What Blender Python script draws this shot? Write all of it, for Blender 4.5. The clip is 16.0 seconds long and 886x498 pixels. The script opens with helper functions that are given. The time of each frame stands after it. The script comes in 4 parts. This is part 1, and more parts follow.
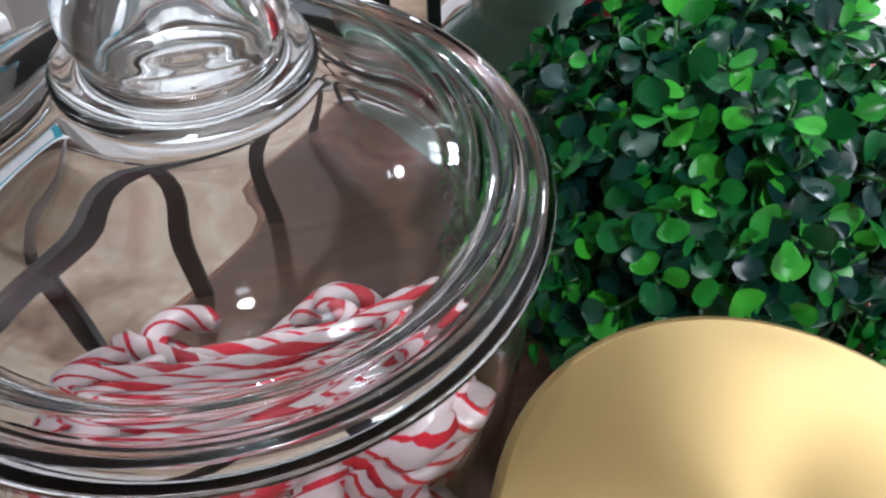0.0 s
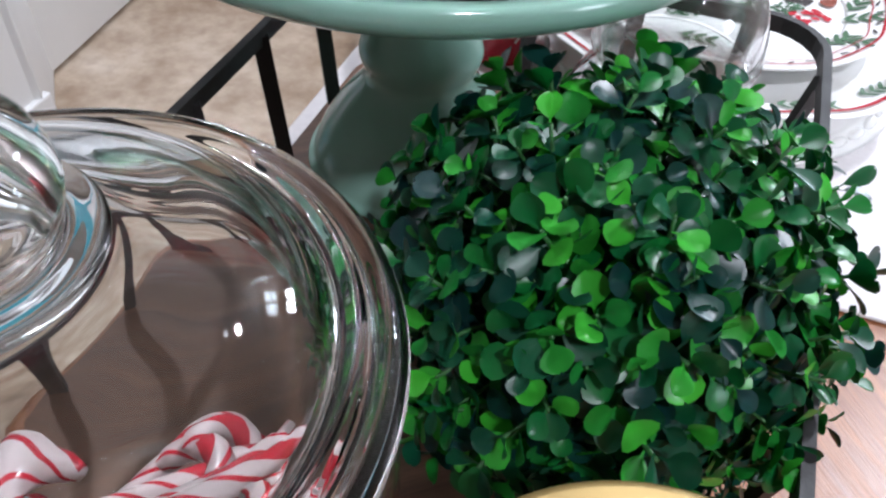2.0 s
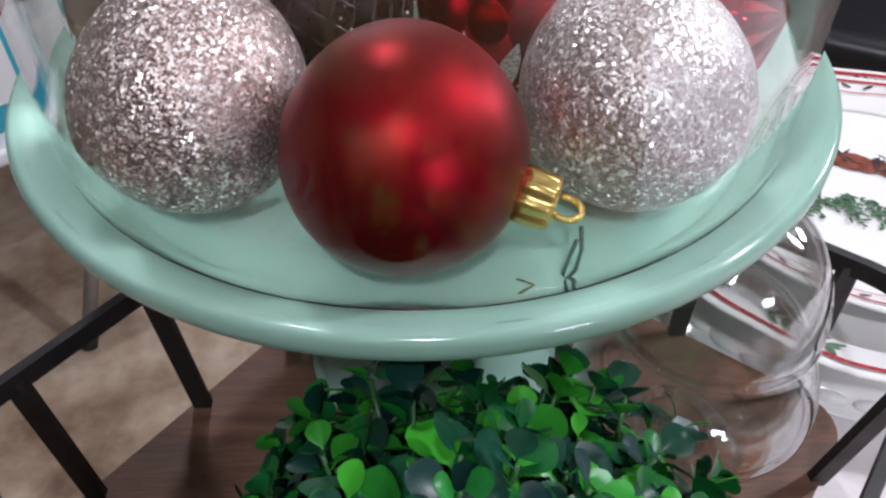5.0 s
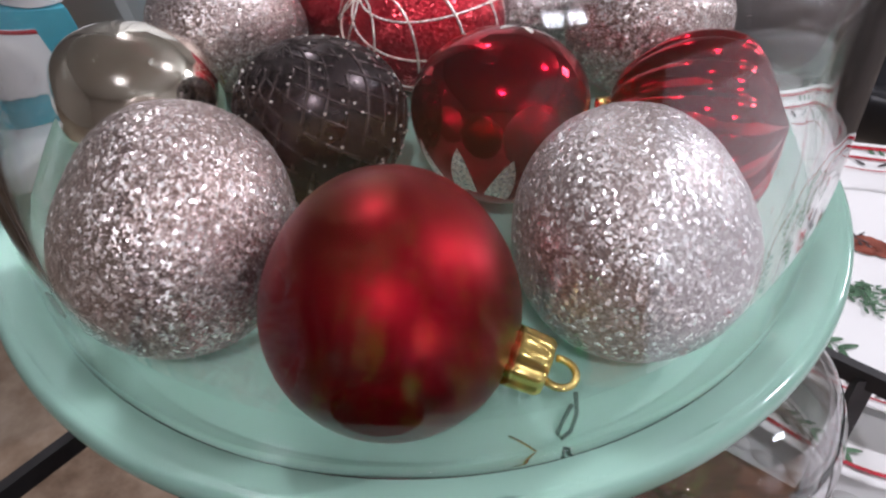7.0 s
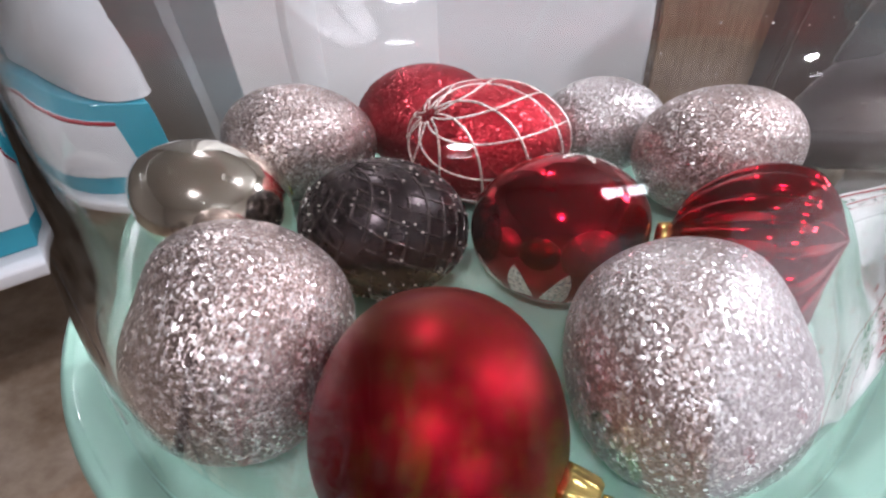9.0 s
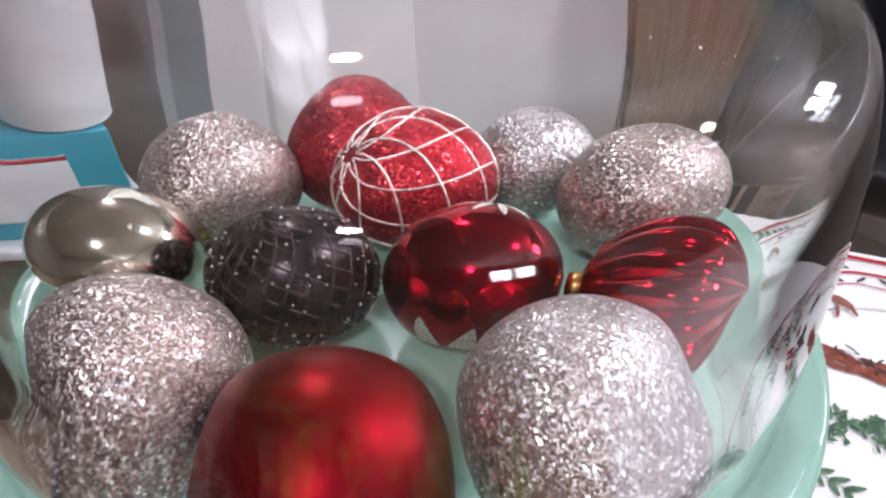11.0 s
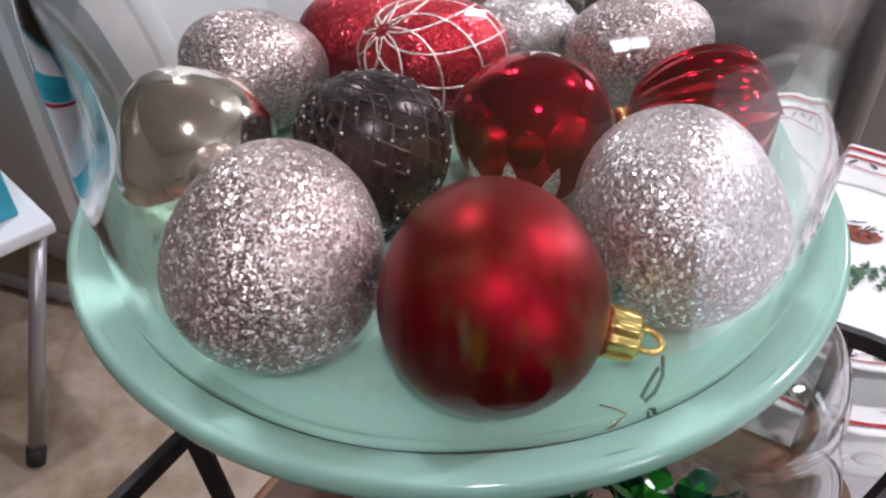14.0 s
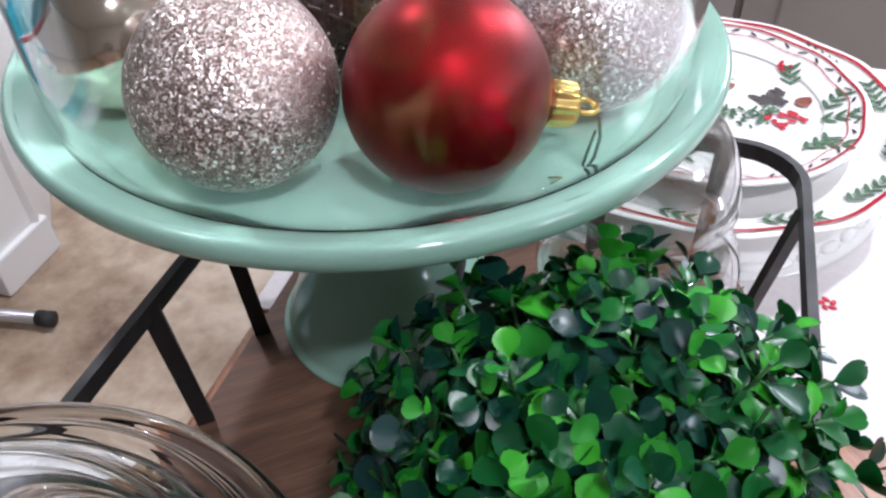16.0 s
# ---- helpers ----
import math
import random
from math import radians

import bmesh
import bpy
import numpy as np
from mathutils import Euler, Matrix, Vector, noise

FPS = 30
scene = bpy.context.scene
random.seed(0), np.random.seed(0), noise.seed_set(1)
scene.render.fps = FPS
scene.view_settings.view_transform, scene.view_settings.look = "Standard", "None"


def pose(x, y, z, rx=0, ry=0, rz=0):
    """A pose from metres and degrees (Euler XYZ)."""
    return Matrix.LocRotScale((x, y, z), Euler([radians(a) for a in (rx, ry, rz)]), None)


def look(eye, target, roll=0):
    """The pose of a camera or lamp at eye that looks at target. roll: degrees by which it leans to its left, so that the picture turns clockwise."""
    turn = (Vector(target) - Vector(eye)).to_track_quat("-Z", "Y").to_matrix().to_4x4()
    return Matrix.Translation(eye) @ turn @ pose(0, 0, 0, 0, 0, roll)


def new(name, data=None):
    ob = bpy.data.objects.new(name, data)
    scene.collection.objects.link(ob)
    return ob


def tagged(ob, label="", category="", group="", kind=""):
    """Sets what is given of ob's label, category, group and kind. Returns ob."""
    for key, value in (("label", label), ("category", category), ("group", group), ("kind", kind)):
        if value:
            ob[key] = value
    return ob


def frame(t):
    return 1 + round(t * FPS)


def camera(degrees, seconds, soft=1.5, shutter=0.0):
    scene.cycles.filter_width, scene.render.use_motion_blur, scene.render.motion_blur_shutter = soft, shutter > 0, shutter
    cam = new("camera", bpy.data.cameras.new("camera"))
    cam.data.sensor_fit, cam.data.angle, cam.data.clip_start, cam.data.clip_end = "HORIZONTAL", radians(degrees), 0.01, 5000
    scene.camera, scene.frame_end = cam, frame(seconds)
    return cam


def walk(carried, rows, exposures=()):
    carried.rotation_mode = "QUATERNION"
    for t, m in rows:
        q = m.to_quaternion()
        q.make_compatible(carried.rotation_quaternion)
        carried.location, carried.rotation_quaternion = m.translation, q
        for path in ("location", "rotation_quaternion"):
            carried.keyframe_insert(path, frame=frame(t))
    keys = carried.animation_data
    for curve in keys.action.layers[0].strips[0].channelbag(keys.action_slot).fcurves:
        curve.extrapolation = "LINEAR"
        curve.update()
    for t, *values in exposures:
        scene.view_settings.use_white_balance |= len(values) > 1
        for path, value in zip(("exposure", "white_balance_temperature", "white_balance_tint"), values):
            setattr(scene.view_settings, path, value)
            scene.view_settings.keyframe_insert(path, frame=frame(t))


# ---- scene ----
cam = camera(58.68, 16.0, soft=2.4)
PATH = [
    (0, -0.1383, -0.3390, 0.2654, 42.07, -2.39, -14.17),
    (0.5, -0.1380, -0.3273, 0.2689, 41.22, -2.65, -15.63),
    (1, -0.1278, -0.3233, 0.2746, 41.66, -1.37, -16.73),
    (1.5, -0.1195, -0.3121, 0.2747, 42.30, -2.39, -19.11),
    (2, -0.1088, -0.3105, 0.2729, 43.40, -2.93, -19.25),
    (2.5, -0.0777, -0.2999, 0.2766, 42.74, -2.03, -14.39),
    (3, -0.0485, -0.2915, 0.2812, 42.16, -2.55, -10.07),
    (3.5, -0.0300, -0.2816, 0.2863, 44.04, -0.51, -5.04),
    (4, -0.0170, -0.2683, 0.2899, 44.79, 1.18, -2.99),
    (6.5, 0.0068, -0.2219, 0.3011, 48.72, -0.07, -1.03),
    (7, 0.0065, -0.2169, 0.3095, 48.49, 0.99, -0.88),
    (7.5, 0.0128, -0.2061, 0.3256, 45.77, 4.11, 1.09),
    (8, 0.0121, -0.2049, 0.3304, 47.31, 6.32, 3.06),
    (8.5, 0.0079, -0.2081, 0.3240, 52.20, 3.37, 4.98),
    (11, 0.0307, -0.1940, 0.3339, 51.62, 0.87, 3.84),
    (11.5, 0.0303, -0.2061, 0.3231, 52.76, 1.17, 0.12),
    (12, 0.0304, -0.2144, 0.3250, 51.18, 0.36, -0.46),
    (12.5, 0.0233, -0.2240, 0.3223, 50.86, 0.83, -2.03),
    (13, 0.0036, -0.2307, 0.3191, 50.99, 0.65, -3.96),
    (13.5, -0.0193, -0.2304, 0.3175, 50.74, 0.86, -6.66),
    (14, -0.0401, -0.2363, 0.3201, 50.70, 1.17, -9.41),
    (14.5, -0.0537, -0.2413, 0.3172, 49.71, 1.12, -11.61),
    (15, -0.0609, -0.2513, 0.3054, 50.07, 1.81, -15.48),
    (15.5, -0.0700, -0.2626, 0.3012, 49.23, 1.59, -19.21),
    (16, -0.0799, -0.2744, 0.2972, 47.98, 1.23, -22.34),
]
walk(cam, [(t, pose(x, y, z, rx, ry, rz)) for t, x, y, z, rx, ry, rz in PATH], exposures=[(0.0, 0.5, 5950, 11), (2.0, 0.45, 5950, 11), (3.0, 0.15, 6100, 13), (4.0, 0.1, 6150, 14), (6.5, -0.25, 6250, 18), (7.5, -0.2, 6250, 18), (8.5, 0.0, 6250, 18), (12.0, 0.0, 6250, 18), (13.0, -0.1, 6250, 17), (14.5, 0.15, 6200, 16), (15.3, 0.45, 6100, 14), (16.0, 0.4, 6100, 14)])

# ---- world and light ----
world = bpy.data.worlds.new("room_world")
scene.world = world
world.use_nodes = True
world.node_tree.nodes["Background"].inputs[0].default_value = (0.80, 0.88, 1.0, 1)
world.node_tree.nodes["Background"].inputs[1].default_value = 0.25


def area_lamp(name, eye, target, size, watts, colour=(1, 0.97, 0.93), tall=0.0):
    data = bpy.data.lights.new(name, "AREA")
    data.shape, data.size, data.energy, data.color = "RECTANGLE" if tall else "DISK", size, watts, colour
    if tall:
        data.size_y = tall
    ob = new(name, data)
    ob.matrix_world = look(eye, target)
    return ob


CEILING = 1.66
FLOOR = -0.78
TABLE = -0.031
# first lamp matches the ball highlights; other two are added to brighten the refrigerator
LAMPS = [(-0.05, -1.15, 17, 0.14), (-0.30, 1.15, 13, 0.10), (1.5, 0.35, 36, 0.12)]
for lx, ly, watts, wide in LAMPS:
    area_lamp("ceiling_lamp_light", (lx, ly, CEILING - 0.03), (lx, ly, 0), wide, watts, (0.96, 0.96, 1.0))
# daylight in the openings of the two windows: (low and high corner of the opening)
EAST = (1.10, 1.80, 0.95, 1.50)
SOUTH = (1.60, 2.40, 0.85, 1.45)
area_lamp("window_daylight", (3.29, (EAST[0] + EAST[1]) / 2, (EAST[2] + EAST[3]) / 2), (0, (EAST[0] + EAST[1]) / 2, (EAST[2] + EAST[3]) / 2), EAST[1] - EAST[0], 95, (0.86, 0.93, 1.0), EAST[3] - EAST[2])
area_lamp("window_daylight", ((SOUTH[0] + SOUTH[1]) / 2, -3.29, (SOUTH[2] + SOUTH[3]) / 2), ((SOUTH[0] + SOUTH[1]) / 2, 0, (SOUTH[2] + SOUTH[3]) / 2), SOUTH[1] - SOUTH[0], 72, (0.86, 0.93, 1.0), SOUTH[3] - SOUTH[2])

# ---- tools for building ----


def mesh_of(bm, name, smooth=True):
    bmesh.ops.recalc_face_normals(bm, faces=bm.faces)
    me = bpy.data.meshes.new(name)
    bm.to_mesh(me)
    bm.free()
    for p in me.polygons:
        p.use_smooth = smooth
    return me


def part(name, bm, material, parent=None, label="", smooth=True, at=None):
    me = mesh_of(bm, name, smooth)
    me.materials.append(material)
    ob = new(name, me)
    if parent is not None:
        ob.parent = parent
    if at is not None:
        ob.matrix_basis = at
    if label:
        tagged(ob, label)
    return ob


def thing(name, label, category, at=None, group="", kind=""):
    ob = new(name)
    ob.empty_display_size = 0.02
    if at is not None:
        ob.matrix_basis = at
    return tagged(ob, label, category, group, kind)


def lathe(profile, steps=64, cap=False):
    """A solid of revolution round z from (radius, height) pairs."""
    bm = bmesh.new()
    rings = []
    for r, z in profile:
        if r < 1e-6:
            rings.append([bm.verts.new((0, 0, z))])
        else:
            rings.append([bm.verts.new((r * math.cos(2 * math.pi * k / steps), r * math.sin(2 * math.pi * k / steps), z)) for k in range(steps)])
    for a, b in zip(rings, rings[1:]):
        for k in range(steps):
            j = (k + 1) % steps
            if len(a) == 1 and len(b) == 1:
                continue
            if len(a) == 1:
                bm.faces.new((a[0], b[k], b[j]))
            elif len(b) == 1:
                bm.faces.new((a[k], a[j], b[0]))
            else:
                bm.faces.new((a[k], a[j], b[j], b[k]))
    return bm


def curved(points, per=6):
    """A smooth profile through a few (radius, height) pairs."""
    pts = [Vector((*p, 0)) for p in points]
    pts = [2 * pts[0] - pts[1]] + pts + [2 * pts[-1] - pts[-2]]
    out = []
    for i in range(1, len(pts) - 2):
        p0, p1, p2, p3 = pts[i - 1:i + 3]
        for k in range(per):
            t = k / per
            q = 0.5 * (2 * p1 + (p2 - p0) * t + (2 * p0 - 5 * p1 + 4 * p2 - p3) * t * t + (3 * p1 - p0 - 3 * p2 + p3) * t ** 3)
            out.append((max(q.x, 0), q.y))
    out.append((points[-1][0], points[-1][1]))
    return out


def box(bm, x0, y0, z0, x1, y1, z1, bevel=0.0, seg=2, m=None):
    r = bmesh.ops.create_cube(bm, size=1)
    bmesh.ops.scale(bm, vec=(x1 - x0, y1 - y0, z1 - z0), verts=r["verts"])
    bmesh.ops.translate(bm, vec=((x0 + x1) / 2, (y0 + y1) / 2, (z0 + z1) / 2), verts=r["verts"])
    verts = set(r["verts"])
    if bevel:
        edges = {e for v in verts for e in v.link_edges}
        g = bmesh.ops.bevel(bm, geom=list(edges), offset=bevel, segments=seg, affect="EDGES", profile=0.6)
        verts = {v for v in bm.verts if v in verts or v in set(g["verts"])}
    if m is not None:
        bmesh.ops.transform(bm, matrix=m, verts=[v for v in verts if v.is_valid])
    return bm


def boxed(*a, **k):
    return box(bmesh.new(), *a, **k)


def tube(points, radius, sides=10, closed=False, flat=None, twist=0.0):
    """A bar along points; flat: (half width, half height) of a square section."""
    bm = bmesh.new()
    pts = [Vector(p) for p in points]
    n = len(pts)
    rings = []
    last = None
    for i, p in enumerate(pts):
        a = pts[i - 1] if i or closed else p
        b = pts[(i + 1) % n] if i < n - 1 or closed else p
        t = (b - a).normalized()
        up = Vector((0, 0, 1)) if abs(t.z) < 0.95 else Vector((0, 1, 0))
        if last is not None and flat is None:
            up = last
        s = t.cross(up).normalized()
        up = s.cross(t)
        last = up
        r = radius(i / (n - 1)) if callable(radius) else radius
        if flat:
            w, h = flat
            corners = [(-w, -h), (w, -h), (w, h), (-w, h)]
        else:
            corners = [(r * math.cos(2 * math.pi * k / sides + twist * i), r * math.sin(2 * math.pi * k / sides + twist * i)) for k in range(sides)]
        rings.append([bm.verts.new(p + s * cx + up * cy) for cx, cy in corners])
    m = len(rings[0])
    pairs = list(zip(rings, rings[1:])) + ([(rings[-1], rings[0])] if closed else [])
    for a, b in pairs:
        for k in range(m):
            bm.faces.new((a[k], a[(k + 1) % m], b[(k + 1) % m], b[k]))
    if not closed:
        bm.faces.new(rings[0][::-1])
        bm.faces.new(rings[-1])
    return bm


def merge(bm, other, m=None):
    me = bpy.data.meshes.new("join")
    other.to_mesh(me)
    other.free()
    if m is not None:
        me.transform(m)
    bm.from_mesh(me)
    bpy.data.meshes.remove(me)
    return bm


def sphere(r, u=48, v=24):
    bm = bmesh.new()
    bmesh.ops.create_uvsphere(bm, u_segments=u, v_segments=v, radius=r)
    return bm


# ---- materials ----


class Mat:
    """A small node builder round one Principled shader."""

    def __init__(self, name, colour=(0.5, 0.5, 0.5), rough=0.5, metal=0.0, **extra):
        self.m = bpy.data.materials.new(name)
        self.m.use_nodes = True
        self.t = self.m.node_tree
        self.b = self.t.nodes["Principled BSDF"]
        self.set("Base Color", (*colour, 1))
        self.set("Roughness", rough)
        self.set("Metallic", metal)
        for k, v in extra.items():
            self.set(k.replace("_", " "), v)

    def set(self, key, value):
        self.b.inputs[key].default_value = value

    def node(self, kind, **props):
        n = self.t.nodes.new(kind)
        for k, v in props.items():
            if k in n.inputs:
                n.inputs[k].default_value = v
        return n

    def link(self, a, b):
        self.t.links.new(a, b)

    def coords(self, scale=(1, 1, 1), rotation=(0, 0, 0)):
        c = self.t.nodes.new("ShaderNodeTexCoord")
        mp = self.t.nodes.new("ShaderNodeMapping")
        mp.inputs["Scale"].default_value = scale
        mp.inputs["Rotation"].default_value = rotation
        self.link(c.outputs["Object"], mp.inputs["Vector"])
        return mp.outputs["Vector"]

    def noise(self, scale, detail=4, vec=None, rough=0.5):
        n = self.t.nodes.new("ShaderNodeTexNoise")
        n.inputs["Scale"].default_value, n.inputs["Detail"].default_value, n.inputs["Roughness"].default_value = scale, detail, rough
        self.link(vec if vec is not None else self.coords(), n.inputs["Vector"])
        return n.outputs["Fac"]

    def ramp(self, fac, stops):
        r = self.t.nodes.new("ShaderNodeValToRGB")
        while len(r.color_ramp.elements) < len(stops):
            r.color_ramp.elements.new(0.5)
        for e, (p, c) in zip(r.color_ramp.elements, stops):
            e.position, e.color = p, ((*c, 1) if isinstance(c, tuple) else (c, c, c, 1))
        self.link(fac, r.inputs["Fac"])
        return r.outputs["Color"]

    def mix(self, fac, a, b, blend="MIX"):
        n = self.t.nodes.new("ShaderNodeMix")
        n.data_type, n.blend_type = "RGBA", blend
        for sock, v in ((n.inputs["Factor"], fac), (n.inputs[6], a), (n.inputs[7], b)):
            if isinstance(v, tuple):
                sock.default_value = (*v, 1)
            elif isinstance(v, (int, float)):
                sock.default_value = v
            else:
                self.link(v, sock)
        return n.outputs[2]

    def to(self, key, socket):
        self.link(socket, self.b.inputs[key])
        return self

    def bump(self, fac, strength=0.2, distance=0.001):
        n = self.t.nodes.new("ShaderNodeBump")
        n.inputs["Strength"].default_value, n.inputs["Distance"].default_value = strength, distance
        self.link(fac, n.inputs["Height"])
        self.link(n.outputs["Normal"], self.b.inputs["Normal"])
        return self


def varied(name, colour, rough=0.5, metal=0.0, amount=0.12, scale=40, bump=0.0, **extra):
    """Paint, plastic or cloth with slight mottling at two scales."""
    m = Mat(name, colour, rough, metal, **extra)
    dark = tuple(c * (1 - amount) for c in colour)
    light = tuple(min(1, c * (1 + amount)) for c in colour)
    a = m.ramp(m.noise(scale, 5), [(0.3, dark), (0.7, light)])
    b = m.noise(scale * 0.13, 2)
    m.to("Base Color", m.mix(m.ramp(b, [(0.3, 0.0), (0.8, 0.6)]), a, tuple(c * (1 - amount * 0.6) for c in colour)))
    m.to("Roughness", m.ramp(m.noise(scale * 0.6, 3), [(0.2, max(0.02, rough * 0.8)), (0.8, min(1, rough * 1.2))]))
    if bump:
        m.bump(m.noise(scale * 6, 4), bump, 0.0006)
    return m.m


def glass(name, tint=(1, 1, 1), rough=0.0, ior=1.47):
    m = Mat(name, tint, rough, 0.0)
    m.set("Transmission Weight", 1.0)
    m.set("IOR", ior)
    return m.m


def thin_glass(name, gloss=1.0, power=4.0):
    """A thin blown pane: clear, with mirror gloss that grows at grazing angles."""
    m = bpy.data.materials.new(name)
    m.use_nodes = True
    t = m.node_tree
    t.nodes.clear()
    out = t.nodes.new("ShaderNodeOutputMaterial")
    clear, shine = t.nodes.new("ShaderNodeBsdfTransparent"), t.nodes.new("ShaderNodeBsdfGlossy")
    clear.inputs[0].default_value = (0.955, 0.965, 0.96, 1)
    shine.inputs["Roughness"].default_value = 0.015
    w = t.nodes.new("ShaderNodeLayerWeight")
    w.inputs["Blend"].default_value = 0.5
    p = t.nodes.new("ShaderNodeMath")
    p.operation = "POWER"
    t.links.new(w.outputs["Facing"], p.inputs[0])
    p.inputs[1].default_value = power
    f = t.nodes.new("ShaderNodeMapRange")
    f.inputs["To Min"].default_value, f.inputs["To Max"].default_value = 0.026 * gloss, min(1.0, 0.75 * gloss)
    t.links.new(p.outputs[0], f.inputs["Value"])
    mix = t.nodes.new("ShaderNodeMixShader")
    t.links.new(f.outputs[0], mix.inputs[0])
    t.links.new(clear.outputs[0], mix.inputs[1])
    t.links.new(shine.outputs[0], mix.inputs[2])
    t.links.new(mix.outputs[0], out.inputs[0])
    return m


def wood(name, dark, light, rough=0.45, along=(1, 14, 14), turn=0.0):
    m = Mat(name, dark, rough)
    v = m.coords(along, (0, 0, turn))
    grain = m.noise(9, 8, v, 0.65)
    fine = m.noise(60, 4, v)
    c = m.ramp(grain, [(0.32, dark), (0.5, tuple((a + b) / 2 for a, b in zip(dark, light))), (0.68, light)])
    m.to("Base Color", m.mix(m.ramp(fine, [(0.35, 0.0), (0.75, 0.45)]), c, tuple(0.5 * a for a in dark)))
    m.to("Roughness", m.ramp(grain, [(0.2, rough * 0.75), (0.8, rough * 1.25)]))
    m.bump(fine, 0.25, 0.0006)
    return m.m


def glitter(name, colour, bright, dark, size=2100):
    """Fine metal flakes, each with its own tilt and shade, over a coarser sprinkling of large ones."""
    m = Mat(name, colour, 0.35, 0.55)

    def cells(scale):
        v = m.t.nodes.new("ShaderNodeTexVoronoi")
        v.inputs["Scale"].default_value = scale
        m.link(m.coords(), v.inputs["Vector"])
        sep = m.t.nodes.new("ShaderNodeSeparateColor")
        m.link(v.outputs["Color"], sep.inputs[0])
        return v, sep

    v, sep = cells(size)
    big, bsep = cells(size * 0.65)
    flake = m.ramp(bsep.outputs[0], [(0.83, 0.0), (0.85, 1.0)])
    glint = tuple(0.7 * a + 0.3 * b for a, b in zip(colour, bright))
    m.to("Base Color", m.mix(flake, m.ramp(sep.outputs[0], [(0.0, dark), (0.55, colour), (1.0, glint)]), bright))
    m.to("Metallic", m.ramp(flake, [(0.0, 0.85), (1.0, 0.72)]))
    g = m.t.nodes.new("ShaderNodeNewGeometry")
    pick = m.mix(flake, v.outputs["Color"], big.outputs["Color"])

    def vec(op, one, two=None, const=None):
        n = m.t.nodes.new("ShaderNodeVectorMath")
        n.operation = op
        m.link(one, n.inputs[0])
        if two is not None:
            m.link(two, n.inputs[1])
        if const is not None:
            n.inputs[1].default_value = const
        return n.outputs[0]

    tilt = vec("MULTIPLY", vec("SUBTRACT", pick, const=(0.5, 0.5, 0.5)), m.ramp(flake, [(0.0, 0.58), (1.0, 0.60)]))
    m.to("Normal", vec("NORMALIZE", vec("ADD", g.outputs["Normal"], tilt)))
    m.to("Roughness", m.ramp(flake, [(0.0, 0.42), (1.0, 0.26)]))
    return m.m


MINT = varied("mint_glass", (0.25, 0.415, 0.335), 0.12, amount=0.04, scale=18)
MINT.node_tree.nodes["Principled BSDF"].inputs["Subsurface Weight"].default_value = 0.15
MINT.node_tree.nodes["Principled BSDF"].inputs["Subsurface Radius"].default_value = (0.01, 0.014, 0.011)
DOME = glass("dome_glass", (0.985, 0.995, 0.99), 0.0, 1.47)
JAR = glass("jar_glass", (0.985, 0.995, 0.99))
SMALL = thin_glass("small_jar_glass", 2.6, 2.2)
IRON = varied("black_iron", (0.014, 0.012, 0.012), 0.58, 0.0, amount=0.3, scale=120, bump=0.15)
BOARD = wood("tray_wood", (0.085, 0.038, 0.022), (0.22, 0.110, 0.064), 0.62, (1.2, 15, 15), math.radians(-50.5))
TABLEWOOD = wood("table_wood", (0.22, 0.075, 0.030), (0.46, 0.20, 0.090), 0.35, (14, 1, 14), math.radians(39.5))
GLITTER = glitter("champagne_glitter", (0.225, 0.160, 0.143), (0.96, 0.88, 0.84), (0.15, 0.105, 0.092), 2000)
SILVER = glitter("silver_glitter", (0.29, 0.25, 0.24), (0.97, 0.94, 0.92), (0.20, 0.17, 0.16), 2000)
MATTE_RED = varied("satin_red", (0.135, 0.0010, 0.0045), 0.40, 0.97, amount=0.05, scale=60)
SHINY_RED = Mat("mirror_red", (0.43, 0.004, 0.016), 0.08, 1.0).m
CHAMPAGNE = Mat("mirror_champagne", (0.92, 0.86, 0.75), 0.09, 1.0).m
GOLDCAP = Mat("gold_cap_metal", (0.80, 0.60, 0.20), 0.22, 1.0).m
WIRE = Mat("hook_wire", (0.06, 0.09, 0.07), 0.35, 0.8).m
DARKNET = varied("dark_net", (0.055, 0.040, 0.038), 0.28, 0.8, amount=0.3, scale=300)
DARKMESH = varied("dark_bronze", (0.026, 0.017, 0.018), 0.26, 0.7, amount=0.3, scale=300)
SPARKLE = glitter("silver_line_glitter", (0.78, 0.72, 0.64), (1, 0.98, 0.95), (0.4, 0.34, 0.3))
REDSUGAR = glitter("red_sugar", (0.22, 0.003, 0.011), (0.55, 0.06, 0.07), (0.10, 0.001, 0.005), 2200)
REDSPARK = glitter("red_sparkle", (0.26, 0.002, 0.010), (0.90, 0.08, 0.10), (0.16, 0.001, 0.006), 1700)
BRUSHED = Mat("brushed_gold", (0.31, 0.215, 0.080), 0.45, 0.7)
BRUSHED.b.inputs["Anisotropic"].default_value = 0.75
BRUSHED.bump(BRUSHED.noise(900, 2), 0.03, 0.0003)
GOLD = BRUSHED.m
LEAF = Mat("boxwood_plastic", (0.05, 0.22, 0.03), 0.33)
_i = LEAF.t.nodes.new("ShaderNodeNewGeometry")
_o = LEAF.t.nodes.new("ShaderNodeObjectInfo")
_s = LEAF.t.nodes.new("ShaderNodeMath")
_s.operation = "ADD"
LEAF.link(_i.outputs["Random Per Island"], _s.inputs[0])
LEAF.link(_o.outputs["Random"], _s.inputs[1])
_h = LEAF.t.nodes.new("ShaderNodeMath")
_h.operation = "FRACT"
LEAF.link(_s.outputs[0], _h.inputs[0])
